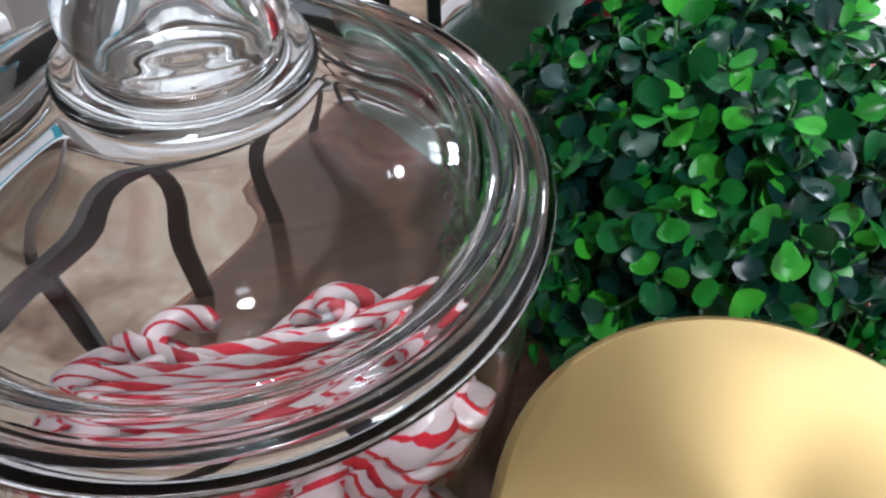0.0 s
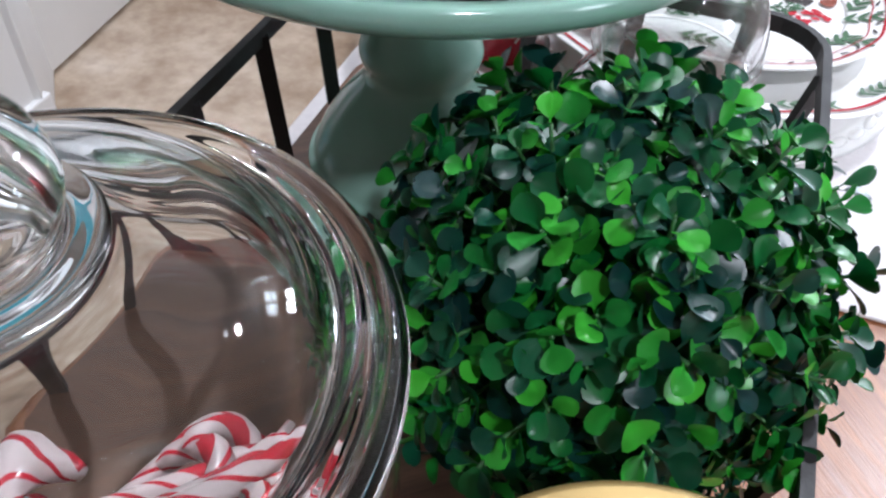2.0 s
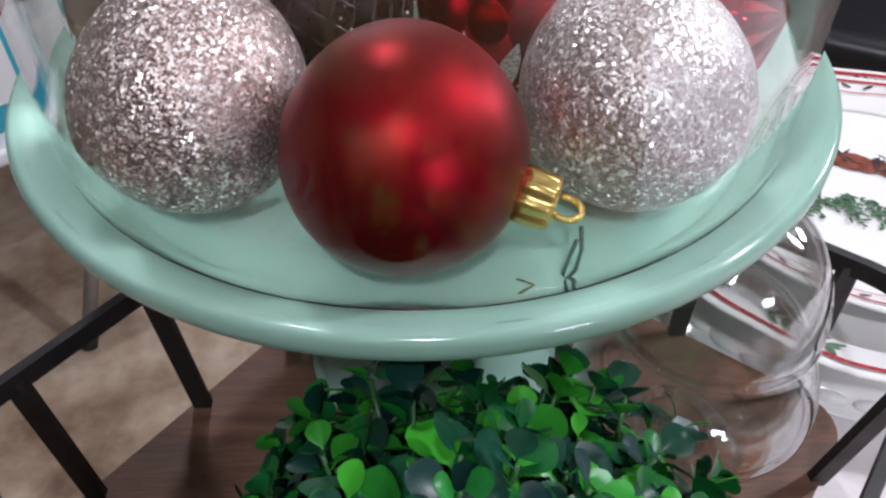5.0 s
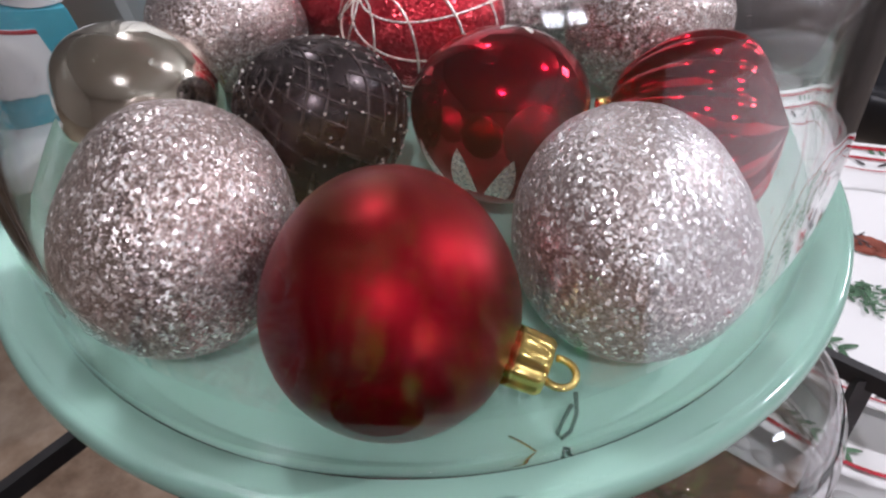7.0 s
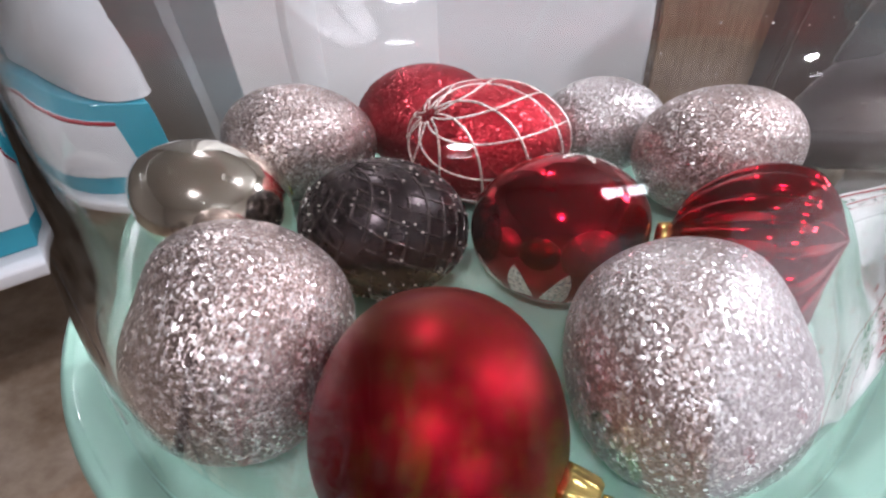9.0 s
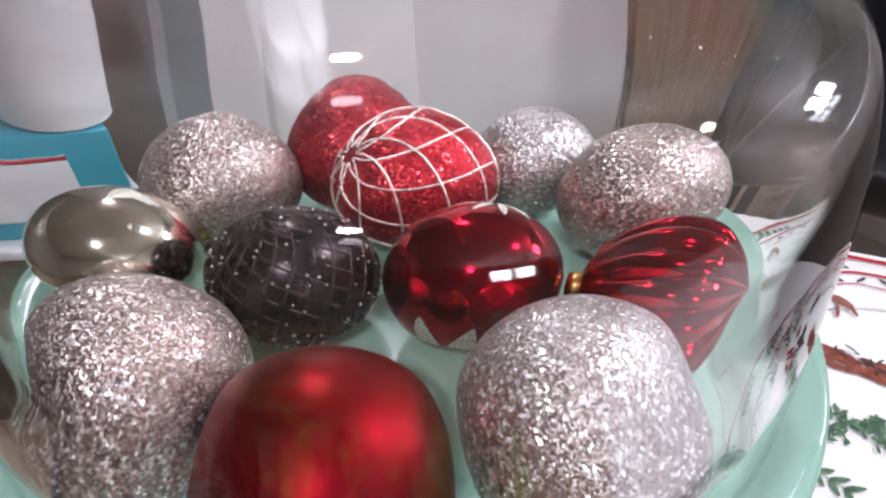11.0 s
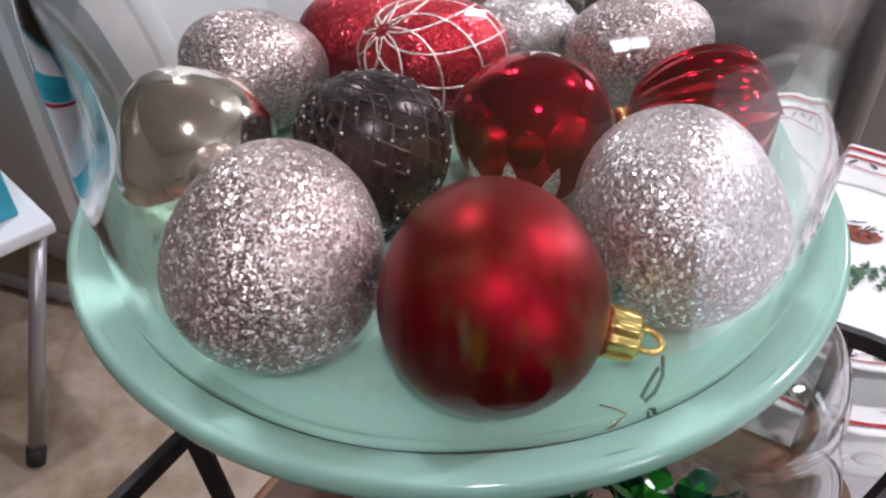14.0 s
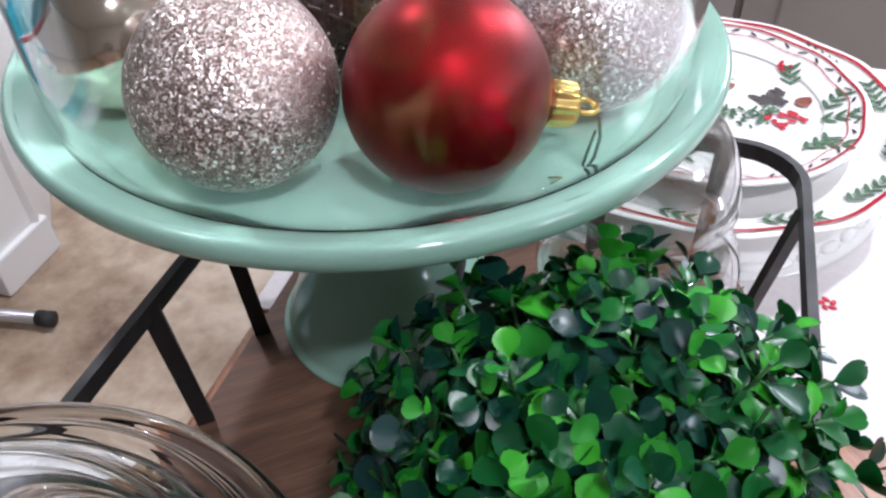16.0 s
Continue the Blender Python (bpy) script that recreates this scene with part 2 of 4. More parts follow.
LEAF.to("Base Color", LEAF.ramp(_h.outputs[0], [(0.05, (0.004, 0.028, 0.026)), (0.40, (0.005, 0.060, 0.024)), (0.68, (0.008, 0.135, 0.020)), (0.98, (0.045, 0.34, 0.022))]))
LEAF.set("Subsurface Weight", 0.25)
LEAF.set("Specular IOR Level", 0.32)
LEAF.set("Subsurface Radius", (0.003, 0.006, 0.002))
LEAF.bump(LEAF.noise(220, 3), 0.12, 0.0005)
LEAF = LEAF.m
STEM = varied("stem_green", (0.03, 0.12, 0.03), 0.4)
# near-black green: the shade deep between the leaves, put into the colour
CORESHADE = varied("core_gap_shade", (0.010, 0.022, 0.010), 0.9)
PORCELAIN = varied("white_porcelain", (0.82, 0.81, 0.79), 0.14, amount=0.02, scale=12)
REDLINE = varied("red_glaze", (0.42, 0.02, 0.035), 0.2)
GREENPRINT = varied("green_glaze", (0.09, 0.17, 0.10), 0.25, amount=0.5, scale=160)
DARKPRINT = varied("dark_glaze", (0.07, 0.06, 0.06), 0.25, amount=0.4, scale=140)
BROWNPRINT = varied("brown_glaze", (0.26, 0.075, 0.05), 0.25, amount=0.4, scale=140)
TANWOOD = wood("tan_wood", (0.25, 0.16, 0.095), (0.42, 0.30, 0.19), 0.5, (14, 14, 1.5))
DARKWOOD = wood("dark_wood", (0.035, 0.022, 0.018), (0.085, 0.055, 0.043), 0.4, (14, 14, 1.5))
CLOTH = varied("white_cloth", (0.76, 0.72, 0.72), 0.9, amount=0.05, scale=260, bump=0.3)
REDTHREAD = varied("red_thread", (0.55, 0.04, 0.06), 0.8)
WHITEPAINT = varied("white_paint", (0.80, 0.80, 0.79), 0.4, amount=0.03, scale=6)
GREYPAINT = varied("grey_paint", (0.33, 0.30, 0.29), 0.45, amount=0.06, scale=8)
BLACK = varied("black_leather", (0.012, 0.012, 0.014), 0.32, amount=0.2, scale=90, bump=0.15)
BLUE = varied("blue_card", (0.03, 0.36, 0.47), 0.45, amount=0.06, scale=14)
PLASTICWHITE = varied("white_plastic", (0.80, 0.81, 0.82), 0.62, amount=0.03, scale=10)
STEEL = varied("grey_metal", (0.42, 0.41, 0.42), 0.35, 0.6, amount=0.06, scale=30)
RUBBER = varied("black_rubber", (0.02, 0.02, 0.02), 0.7)
WALLPAINT = varied("wall_paint", (0.33, 0.29, 0.26), 0.7, amount=0.04, scale=5, bump=0.05)
CEILINGPAINT = varied("ceiling_paint", (0.40, 0.37, 0.34), 0.8, amount=0.05, scale=5, bump=0.05)
CANDYRED = varied("red_sugar_stripe", (0.34, 0.010, 0.022), 0.22, amount=0.06)
CANDYWHITE = varied("white_sugar", (0.40, 0.33, 0.32), 0.3, amount=0.06)
_f = Mat("floor_stone", (0.5, 0.4, 0.3), 0.35)
_c = _f.ramp(_f.noise(4.5, 9, None, 0.62), [(0.30, (0.14, 0.088, 0.056)), (0.43, (0.34, 0.25, 0.175)), (0.56, (0.49, 0.395, 0.30)), (0.72, (0.62, 0.535, 0.44))])
_f.to("Base Color", _f.mix(_f.ramp(_f.noise(28, 6), [(0.45, 0.0), (0.8, 0.5)]), _c, (0.24, 0.15, 0.095)))
_f.bump(_f.noise(30, 4), 0.08, 0.002)
FLOORSTONE = _f.m

# ---- room ----


def setting(name, bm, material, label, category, smooth=False):
    return tagged(part(name, bm, material, smooth=smooth), label, category, kind="structure")


setting("floor", boxed(-3.2, -3.2, FLOOR - 0.05, 3.2, 3.2, FLOOR), FLOORSTONE, "beige mottled stone-look tile floor", "floor")
setting("ceiling", boxed(-3.2, -3.2, CEILING, 3.2, 3.2, CEILING + 0.05), CEILINGPAINT, "plain beige painted ceiling", "ceiling")
setting("wall_north", boxed(-3.2, 3.2, FLOOR, 3.2, 3.3, CEILING), WALLPAINT, "plain taupe painted wall", "wall")


def window_in_wall(number, side, opening):
    """A wall with a two-pane window opening. side: the map from (along, out, up) to the room."""
    a0, a1, z0, z1 = opening
    bm = bmesh.new()
    for x0, x1, h0, h1 in ((-3.2, a0, FLOOR, CEILING), (a1, 3.2, FLOOR, CEILING), (a0, a1, FLOOR, z0), (a0, a1, z1, CEILING)):
        box(bm, x0, 0.0, h0, x1, 0.1, h1, m=side)
    setting("wall_east" if number == 1 else "wall_south", bm, WALLPAINT, "taupe painted wall with a window", "wall")
    win = thing("window_%d" % number, "white framed window with daylight behind it", "window", kind="structure")
    bm = bmesh.new()
    for x0, x1, h0, h1 in ((a0, a0 + 0.05, z0, z1), (a1 - 0.05, a1, z0, z1), (a0 + 0.05, a1 - 0.05, z0, z0 + 0.05), (a0 + 0.05, a1 - 0.05, z1 - 0.05, z1)):
        box(bm, x0 + 0.001, 0.03, h0 + 0.001, x1 - 0.001, 0.075, h1 - 0.001, m=side)
    part("window_frame", bm, WHITEPAINT, win, smooth=False)
    middle = (a0 + a1) / 2
    part("mullion", boxed(middle - 0.025, 0.035, z0 + 0.05, middle + 0.025, 0.072, z1 - 0.05, m=side), WHITEPAINT, win, smooth=False)
    part("glazing_bar", boxed(a0 + 0.05, 0.040, (z0 + z1) / 2 - 0.012, a1 - 0.05, 0.068, (z0 + z1) / 2 + 0.012, m=side), WHITEPAINT, win, smooth=False)
    part("window_sill", boxed(a0 - 0.04, -0.05, z0 - 0.03, a1 + 0.04, 0.029, z0 - 0.001, 0.004, m=side), WHITEPAINT, win, smooth=False)
    for x0, x1 in ((a0 + 0.05, middle - 0.025), (middle + 0.025, a1 - 0.05)):
        pane = part("pane", boxed(x0, 0.052, z0 + 0.05, x1, 0.056, z1 - 0.05, m=side), SMALL, win, smooth=False)
        pane.visible_shadow = False


window_in_wall(1, Matrix(((0, 1, 0, 3.2), (1, 0, 0, 0), (0, 0, 1, 0), (0, 0, 0, 1))), EAST)
window_in_wall(2, Matrix(((1, 0, 0, 0), (0, -1, 0, -3.2), (0, 0, 1, 0), (0, 0, 0, 1))), SOUTH)
setting("wall_west", boxed(-3.3, -3.2, FLOOR, -3.2, 3.2, CEILING), WALLPAINT, "plain taupe painted wall", "wall")
# trim rings for all three lamps, out of view; two are added fill
for lx, ly, watts, wide in LAMPS:
    lamp = thing("ceiling_light", "unseen round white recessed ceiling light, switched on", "ceiling light", pose(lx, ly, CEILING), "ceiling lights")
    part("trim_ring", lathe([(wide / 2 + 0.01, 0), (wide / 2 + 0.03, 0), (wide / 2 + 0.03, -0.008), (wide / 2 + 0.013, -0.012), (wide / 2 + 0.01, 0)], 40), WHITEPAINT, lamp)

# ---- table and cloth ----
TURN = Matrix.Rotation(math.radians(50.5 - 90), 4, "Z")  # tray axes: x across, y along


def in_tray(u, v, z=0.0):
    return TURN @ Vector((u, v, z))


table = thing("dining_table", "orange-brown wooden table with a cloth runner", "table")
part("tabletop", boxed(-0.088, -0.95, TABLE - 0.035, 0.95, 0.385, TABLE, 0.004, m=TURN), TABLEWOOD, table)
for u, v in ((0.0, -0.85), (0.85, -0.85), (0.0, 0.30), (0.85, 0.30)):
    part("leg", boxed(u - 0.035, v - 0.035, FLOOR, u + 0.035, v + 0.035, TABLE - 0.035, 0.004, m=TURN), TABLEWOOD, table)
cloth = thing("table_runner", "white cloth runner with small red embroidered flowers", "table runner")
part("fabric", boxed(-0.092, 0.004, TABLE + 0.0005, 0.90, 0.384, TABLE + 0.003, 0.001, m=TURN), CLOTH, cloth)
part("drop", boxed(-0.092, 0.004, TABLE - 0.16, -0.0895, 0.384, TABLE + 0.0005, 0.001, m=TURN), CLOTH, cloth)


def flower(u, v, turn):
    bm = bmesh.new()
    for k in range(5):
        a = turn + k * 2 * math.pi / 5
        p = in_tray(u + 0.0035 * math.cos(a), v + 0.0035 * math.sin(a), TABLE + 0.0034)
        q = sphere(1, 8, 6)
        bmesh.ops.scale(q, vec=(0.0026, 0.0017, 0.0006), verts=q.verts)
        merge(bm, q, Matrix.Translation(p) @ Matrix.Rotation(a, 4, "Z"))
    part("embroidered_flower", bm, REDTHREAD, cloth, "red embroidered flower")


rng = random.Random(5)
for u in range(10):
    for v in range(5):
        flower(0.215 + u * 0.06 + rng.uniform(-0.008, 0.008), 0.030 + v * 0.062 + (u % 2) * 0.03 + rng.uniform(-0.006, 0.006), rng.uniform(0, 6))

# ---- tray ----
tray = thing("serving_tray", "brown wooden serving tray with black iron rails", "tray")
RAIL, U0, U1, V0, V1 = 0.075, -0.065, 0.181, -0.345, 0.081


def rounded(u0, u1, v0, v1, r, z, n=7):
    out = []
    for cu, cv, a0 in ((u1 - r, v1 - r, 0), (u0 + r, v1 - r, 90), (u0 + r, v0 + r, 180), (u1 - r, v0 + r, 270)):
        for k in range(n):
            a = math.radians(a0 + 90 * k / (n - 1))
            out.append(in_tray(cu + r * math.cos(a), cv + r * math.sin(a), z))
    return out


bm = bmesh.new()
lo = [bm.verts.new(p) for p in rounded(-0.064, 0.172, V0 + 0.005, V1 - 0.004, 0.02, -0.022)]
hi = [bm.verts.new(p) for p in rounded(-0.064, 0.172, V0 + 0.005, V1 - 0.004, 0.02, 0.0)]
bm.faces.new(lo[::-1])
bm.faces.new(hi)
for k in range(len(lo)):
    bm.faces.new((lo[k], lo[(k + 1) % len(lo)], hi[(k + 1) % len(lo)], hi[k]))
part("board", bm, BOARD, tray, "warm brown wooden board", smooth=False)
part("rail", tube(rounded(U0, U1, V0, V1, 0.028, RAIL), 0.003, closed=True, flat=(0.002, 0.0042)), IRON, tray, smooth=False)
for v in (-0.315, -0.260, -0.204, -0.149, -0.0935, -0.037, 0.020):
    part("post", tube([in_tray(-0.060, v + 0.003, -0.004), in_tray(U0, v, RAIL)], 0.003, flat=(0.0038, 0.002)), IRON, tray, smooth=False)
for v in (-0.300, -0.233, -0.165, -0.097, -0.029, 0.039):
    part("post", tube([in_tray(0.170, v, -0.004), in_tray(U1, v, RAIL)], 0.003, flat=(0.0038, 0.002)), IRON, tray, smooth=False)
for u in (-0.02, 0.035, 0.09, 0.1457):
    part("post", tube([in_tray(u, V1 - 0.006, -0.004), in_tray(u, V1, RAIL)], 0.003, flat=(0.0038, 0.002)), IRON, tray, smooth=False)
for u, v in ((-0.05, -0.32), (0.155, -0.32), (-0.05, 0.06), (0.155, 0.06)):
    p = in_tray(u, v)
    part("foot", lathe([(0, TABLE + 0.003), (0.009, TABLE + 0.003), (0.010, -0.0225), (0, -0.0225)], 20), IRON, tray, at=pose(p.x, p.y, 0))

# ---- cake stand ----
stand = thing("cake_stand", "mint green glass pedestal cake stand on the tray", "cake stand")
PLATE = 0.150
part("plate", lathe(curved([(0.0001, PLATE), (0.06, PLATE), (0.104, PLATE), (0.1115, PLATE + 0.0012), (0.1175, PLATE + 0.0045), (0.1235, PLATE + 0.0085), (0.1295, PLATE + 0.0105)], 5) + curved([(0.1295, PLATE + 0.0105), (0.1320, PLATE + 0.0106), (0.1336, PLATE + 0.0086), (0.1334, PLATE + 0.0050), (0.1308, PLATE + 0.0010), (0.1230, PLATE - 0.0045), (0.112, PLATE - 0.0080), (0.08, PLATE - 0.0100), (0.03, PLATE - 0.012), (0.0001, PLATE - 0.013)], 6), 128), MINT, stand)
part("pedestal", lathe(curved([(0.0001, PLATE - 0.012), (0.032, PLATE - 0.0125), (0.024, PLATE - 0.03), (0.0205, PLATE - 0.05), (0.024, PLATE - 0.068), (0.030, 0.066), (0.027, 0.055), (0.030, 0.047), (0.040, 0.034), (0.050, 0.018), (0.0545, 0.006), (0.0535, 0.0005), (0.0001, 0.0005)], 6), 96), MINT, stand)

dome = thing("glass_dome", "clear glass cake dome over the ornaments", "dome")
SKIN = [Vector((r, z)) for r, z in curved([(0.1205, 0.0060), (0.1212, 0.030), (0.1212, 0.070), (0.1206, 0.090), (0.1188, 0.1040), (0.1145, 0.1155), (0.105, 0.1245), (0.088, 0.1310), (0.06, 0.1355), (0.03, 0.1375), (0.0001, 0.138)], 6)]
run = [0.0]
for p, q in zip(SKIN, SKIN[1:]):
    run.append(run[-1] + (q - p).length)
turn_at = next(d for d, p in zip(run, SKIN) if p.y > 0.1135)
inside = []
for k, p in enumerate(SKIN):
    # the blown wall is thinnest where it turns over at the shoulder
    along = (SKIN[min(k + 1, len(SKIN) - 1)] - SKIN[max(k - 1, 0)]).normalized()
    thick = 0.0034 - 0.0022 * math.exp(-((run[k] - turn_at) / 0.026) ** 2)
    inside.append((max(p.x - along.y * thick, 0.0001), p.y + along.x * thick))
part("bell", lathe([(r, PLATE + z) for r, z in [tuple(p) for p in SKIN] + inside[::-1] + [tuple(SKIN[0])]], 128), DOME, dome)
for ob in dome.children:
    ob.visible_shadow = False
rng = random.Random(17)
bm = bmesh.new()
for k in range(110):
    # loose glitter that clings to the inside of the wall
    r, z = inside[rng.randrange(9, 34)]
    a = math.radians(rng.uniform(12, 82))
    e = rng.uniform(0.00015, 0.0004)
    spot = Matrix.Translation(((r - 0.0006) * math.cos(a), (r - 0.0006) * math.sin(a), PLATE + z + rng.uniform(-0.003, 0))) @ Matrix.Rotation(rng.uniform(0, 3), 4, "X") @ Matrix.Rotation(rng.uniform(0, 3), 4, "Y")
    box(bm, -e, -e, -e * 0.3, e, e, e * 0.3, m=spot)
tagged(part("clinging_glitter", bm, SPARKLE, dome, "loose silver glitter specks", smooth=False), kind="stuff")
knob = part("knob", lathe(curved([(0.0001, PLATE + 0.1385), (0.014, PLATE + 0.139), (0.010, PLATE + 0.144), (0.012, PLATE + 0.152), (0.017, PLATE + 0.160), (0.014, PLATE + 0.169), (0.0001, PLATE + 0.172)], 6), 48), JAR, dome)
knob.visible_shadow = False

# ---- ornaments ----


def cap(parent, r):
    """The crimped gold cap with its loop, on the top (z) of a ball."""
    bm = lathe([(0, r - 0.0015), (0.0066, r - 0.0015), (0.0066, r + 0.0022), (0.0063, r + 0.0068), (0.0058, r + 0.0080), (0.0022, r + 0.0083), (0, r + 0.0083)], 64)
    for v in bm.verts:
        if v.co.z < r + 0.0075 and math.hypot(v.co.x, v.co.y) > 0.005:
            s = 1 + 0.075 * max(-1, min(1, 3 * math.cos(9 * math.atan2(v.co.y, v.co.x))))
            v.co.x *= s
            v.co.y *= s
    c = part("cap", bm, GOLDCAP, parent, "crimped gold metal cap")
    part("loop", tube([(0.0040 * math.cos(a), 0, r + 0.0102 + 0.0040 * math.sin(a)) for a in [k * math.pi / 8 - 0.4 for k in range(12)]], 0.0009, 8), GOLDCAP, c)
    return c


def on_ball(r, theta, phi):
    return (r * math.sin(theta) * math.cos(phi), r * math.sin(theta) * math.sin(phi), r * math.cos(theta))


def net(bm, r, count, twist, thick, start=0.12, end=2.9, steps=40):
    """Two families of crossing lines round a ball, from pole to pole."""
    for k in range(count):
        for way in (-1, 1):
            line = [on_ball(r, start + (end - start) * i / steps, 2 * math.pi * k / count + way * twist * (start + (end - start) * i / steps)) for i in range(steps + 1)]
            merge(bm, tube(line, thick, 5))
    return bm


def spikes(r, count, theta0, theta1):
    """Pointed silver leaves lying on a ball round its lower pole."""
    bm = bmesh.new()
    for k in range(count):
        p = 2 * math.pi * k / count
        half = 0.80 * math.pi / count
        rows = []
        for i in range(7):
            t = i / 6
            th = math.pi - (theta0 + (theta1 - theta0) * t)
            w = half * (1 - t) ** 0.8 * 1.0
            rows.append([bm.verts.new(on_ball(r, th, p + w * s)) for s in (-1, 0, 1)])
        for a, b in zip(rows, rows[1:]):
            bm.faces.new((a[0], a[1], b[1], b[0]))
            bm.faces.new((a[1], a[2], b[2], b[1]))
    return bm


def ball(name, label, centre, r, material, up=(0, 0.2, -1), capped=True):
    q = Vector(up).to_track_quat("Z", "Y").to_matrix().to_4x4()
    ob = thing(name, label, "ornament", Matrix.Translation(centre) @ q, "ornaments under the dome")
    part("ball", sphere(r, 64, 32), material, ob)
    if capped:
        cap(ob, r)
    return ob


B = PLATE
ball("glitter_ornament", "champagne pink glitter ball ornament", (-0.0610, -0.0632, B + 0.0302), 0.0302, GLITTER, (-0.6, 0.6, -0.5))
red = ball("satin_ornament", "dark red satin ball ornament with gold cap and wire hook", (-0.0057, -0.0890, B + 0.0299), 0.0298, MATTE_RED, (0.91, -0.36, -0.16))
ball("glitter_ornament", "silvery glitter ball ornament", (0.0537, -0.0678, B + 0.0300), 0.0299, SILVER, (0.3, 0.6, -0.7))
ball("glitter_ornament", "champagne glitter ball ornament behind the gold one", (-0.0700, 0.0505, B + 0.0295), 0.0290, GLITTER, (0.3, 0.5, -0.8))
ball("glitter_ornament", "champagne glitter ball ornament behind the ribbed one", (0.0816, 0.0397, B + 0.0298), 0.0298, GLITTER, (0.2, 0.6, -0.7))
ball("glitter_ornament", "pale silvery glitter ball ornament at the back", (0.0440, 0.0774, B + 0.0255), 0.0250, SILVER, (0.1, 0.6, -0.7))
ball("mirror_ornament", "shiny champagne gold ball ornament", (-0.0895, -0.0030, B + 0.0278), 0.0275, CHAMPAGNE, (0.45, 0.85, -0.25))
leafy = ball("mirror_ornament", "shiny red ball ornament with silver leaf points", (0.0253, -0.0116, B + 0.0280), 0.0277, SHINY_RED, (0.22, 0.55, 0.80), False)
part("leaf_points", spikes(0.02785, 9, 0.48, 1.04), SPARKLE, leafy, "silver glitter leaf points")
part("leaf_crown", spikes(0.02785, 9, math.pi - 0.10, math.pi - 0.52), SPARKLE, leafy, "silver glitter leaf points")
beaded = ball("beaded_ornament", "dark bronze ball ornament with net beading", (-0.0300, -0.0120, B + 0.0272), 0.0265, DARKMESH, (-0.35, 0.15, 0.92), False)
part("netting", net(bmesh.new(), 0.0265, 21, 0.8, 0.0005), DARKNET, beaded, "raised dark net lines")
bm = bmesh.new()
rng = random.Random(3)
for k in range(170):
    p = Vector(on_ball(0.0271, math.acos(rng.uniform(-1, 1)), rng.uniform(0, 6.28)))
    q = bmesh.new()
    bmesh.ops.create_icosphere(q, subdivisions=1, radius=rng.uniform(0.0003, 0.00055))
    merge(bm, q, Matrix.Translation(p))
tagged(part("beads", bm, SPARKLE, beaded, "tiny silver beads", smooth=False), kind="stuff")
netted = ball("netted_ornament", "red ball ornament with silver glitter net lines", (0.0010, 0.0507, B + 0.0305), 0.0300, REDSPARK, (-0.68, -0.34, 0.65), False)
part("net_lines", net(bmesh.new(), 0.0301, 8, 0.95, 0.00048), SPARKLE, netted, "silver glitter lines")
ball("sugared_ornament", "red sugared ball ornament behind the netted one", (-0.0240, 0.0810, B + 0.0286), 0.0285, REDSUGAR, (0, 0.6, -0.7))
onion = thing("ribbed_ornament", "ribbed red onion-shaped glass ornament", "ornament", Matrix.Translation((0.0838, -0.0248, B + 0.0300)) @ Vector((0.93, -0.28, 0.10)).to_track_quat("Z", "Y").to_matrix().to_4x4(), "ornaments under the dome")
bm = lathe(curved([(0.0001, -0.0275), (0.006, -0.0270), (0.016, -0.0225), (0.0245, -0.0120), (0.0275, -0.0010), (0.0250, 0.0100), (0.0180, 0.0170), (0.0095, 0.0220), (0.0035, 0.0250), (0.0001, 0.0268)], 5), 144)
for v in bm.verts:
    a = math.atan2(v.co.y, v.co.x)
    s = 1 - 0.13 * (1 - abs(math.sin(7 * a))) ** 1.2
    v.co.x *= s
    v.co.y *= s
part("bulb", bm, SHINY_RED, onion)
part("cap", lathe([(0, -0.031), (0.0052, -0.031), (0.0056, -0.026), (0, -0.026)], 24), GOLDCAP, onion, "gold metal cap")
hook = tagged(part("wire_hook", tube([(0.0345, -0.1068, 0.1705), (0.0352, -0.1074, 0.1640), (0.0348, -0.1062, 0.1560), (0.0332, -0.1050, 0.1512), (0.0322, -0.1046, 0.1530), (0.0330, -0.1058, 0.1600), (0.0340, -0.1066, 0.1660)], 0.00055, 6), WIRE), "thin dark green wire ornament hook", "hook")
thread = tagged(part("gold_thread", tube([(0.021 + 0.030 * k / 14, -0.104 - 0.008 * math.sin(k / 14 * 2.6) - 0.002 * k / 14, PLATE + 0.0009 + (0.0006 if k % 3 else 0)) for k in range(15)], 0.0003, 5), GOLDCAP), "thin gold hanging thread on the plate", "thread")

# ---- candy jar ----
JX, JY = -0.151, -0.203
jar = thing("candy_jar", "clear glass apothecary jar of candy canes with a knobbed lid", "jar", pose(JX, JY, 0))
LIDZ = 0.147
body = part("body", lathe(curved([(0.0001, 0.001), (0.055, 0.001), (0.068, 0.006), (0.0735, 0.030), (0.0740, 0.08), (0.0735, 0.118), (0.069, 0.131), (0.066, 0.136)], 5) + curved([(0.066, 0.136), (0.063, 0.136), (0.0645, 0.128), (0.0700, 0.114), (0.0705, 0.08), (0.0700, 0.034), (0.064, 0.012), (0.05, 0.008), (0.0001, 0.008)], 5), 96), JAR, jar)
lid = part("lid", lathe(curved([(0.0001, 0.1745), (0.018, 0.1740), (0.026, 0.1715), (0.040, 0.169), (0.054, 0.161), (0.0615, 0.1525), (0.0655, 0.1535), (0.0685, 0.1500), (0.0720, 0.1510), (0.0755, 0.1465), (0.0740, 0.1420), (0.068, 0.1395), (0.062, 0.1400)], 5) + curved([(0.062, 0.1400), (0.0575, 0.1470), (0.051, 0.1565), (0.038, 0.1645), (0.020, 0.1690), (0.0001, 0.1700)], 5), 96), JAR, jar)
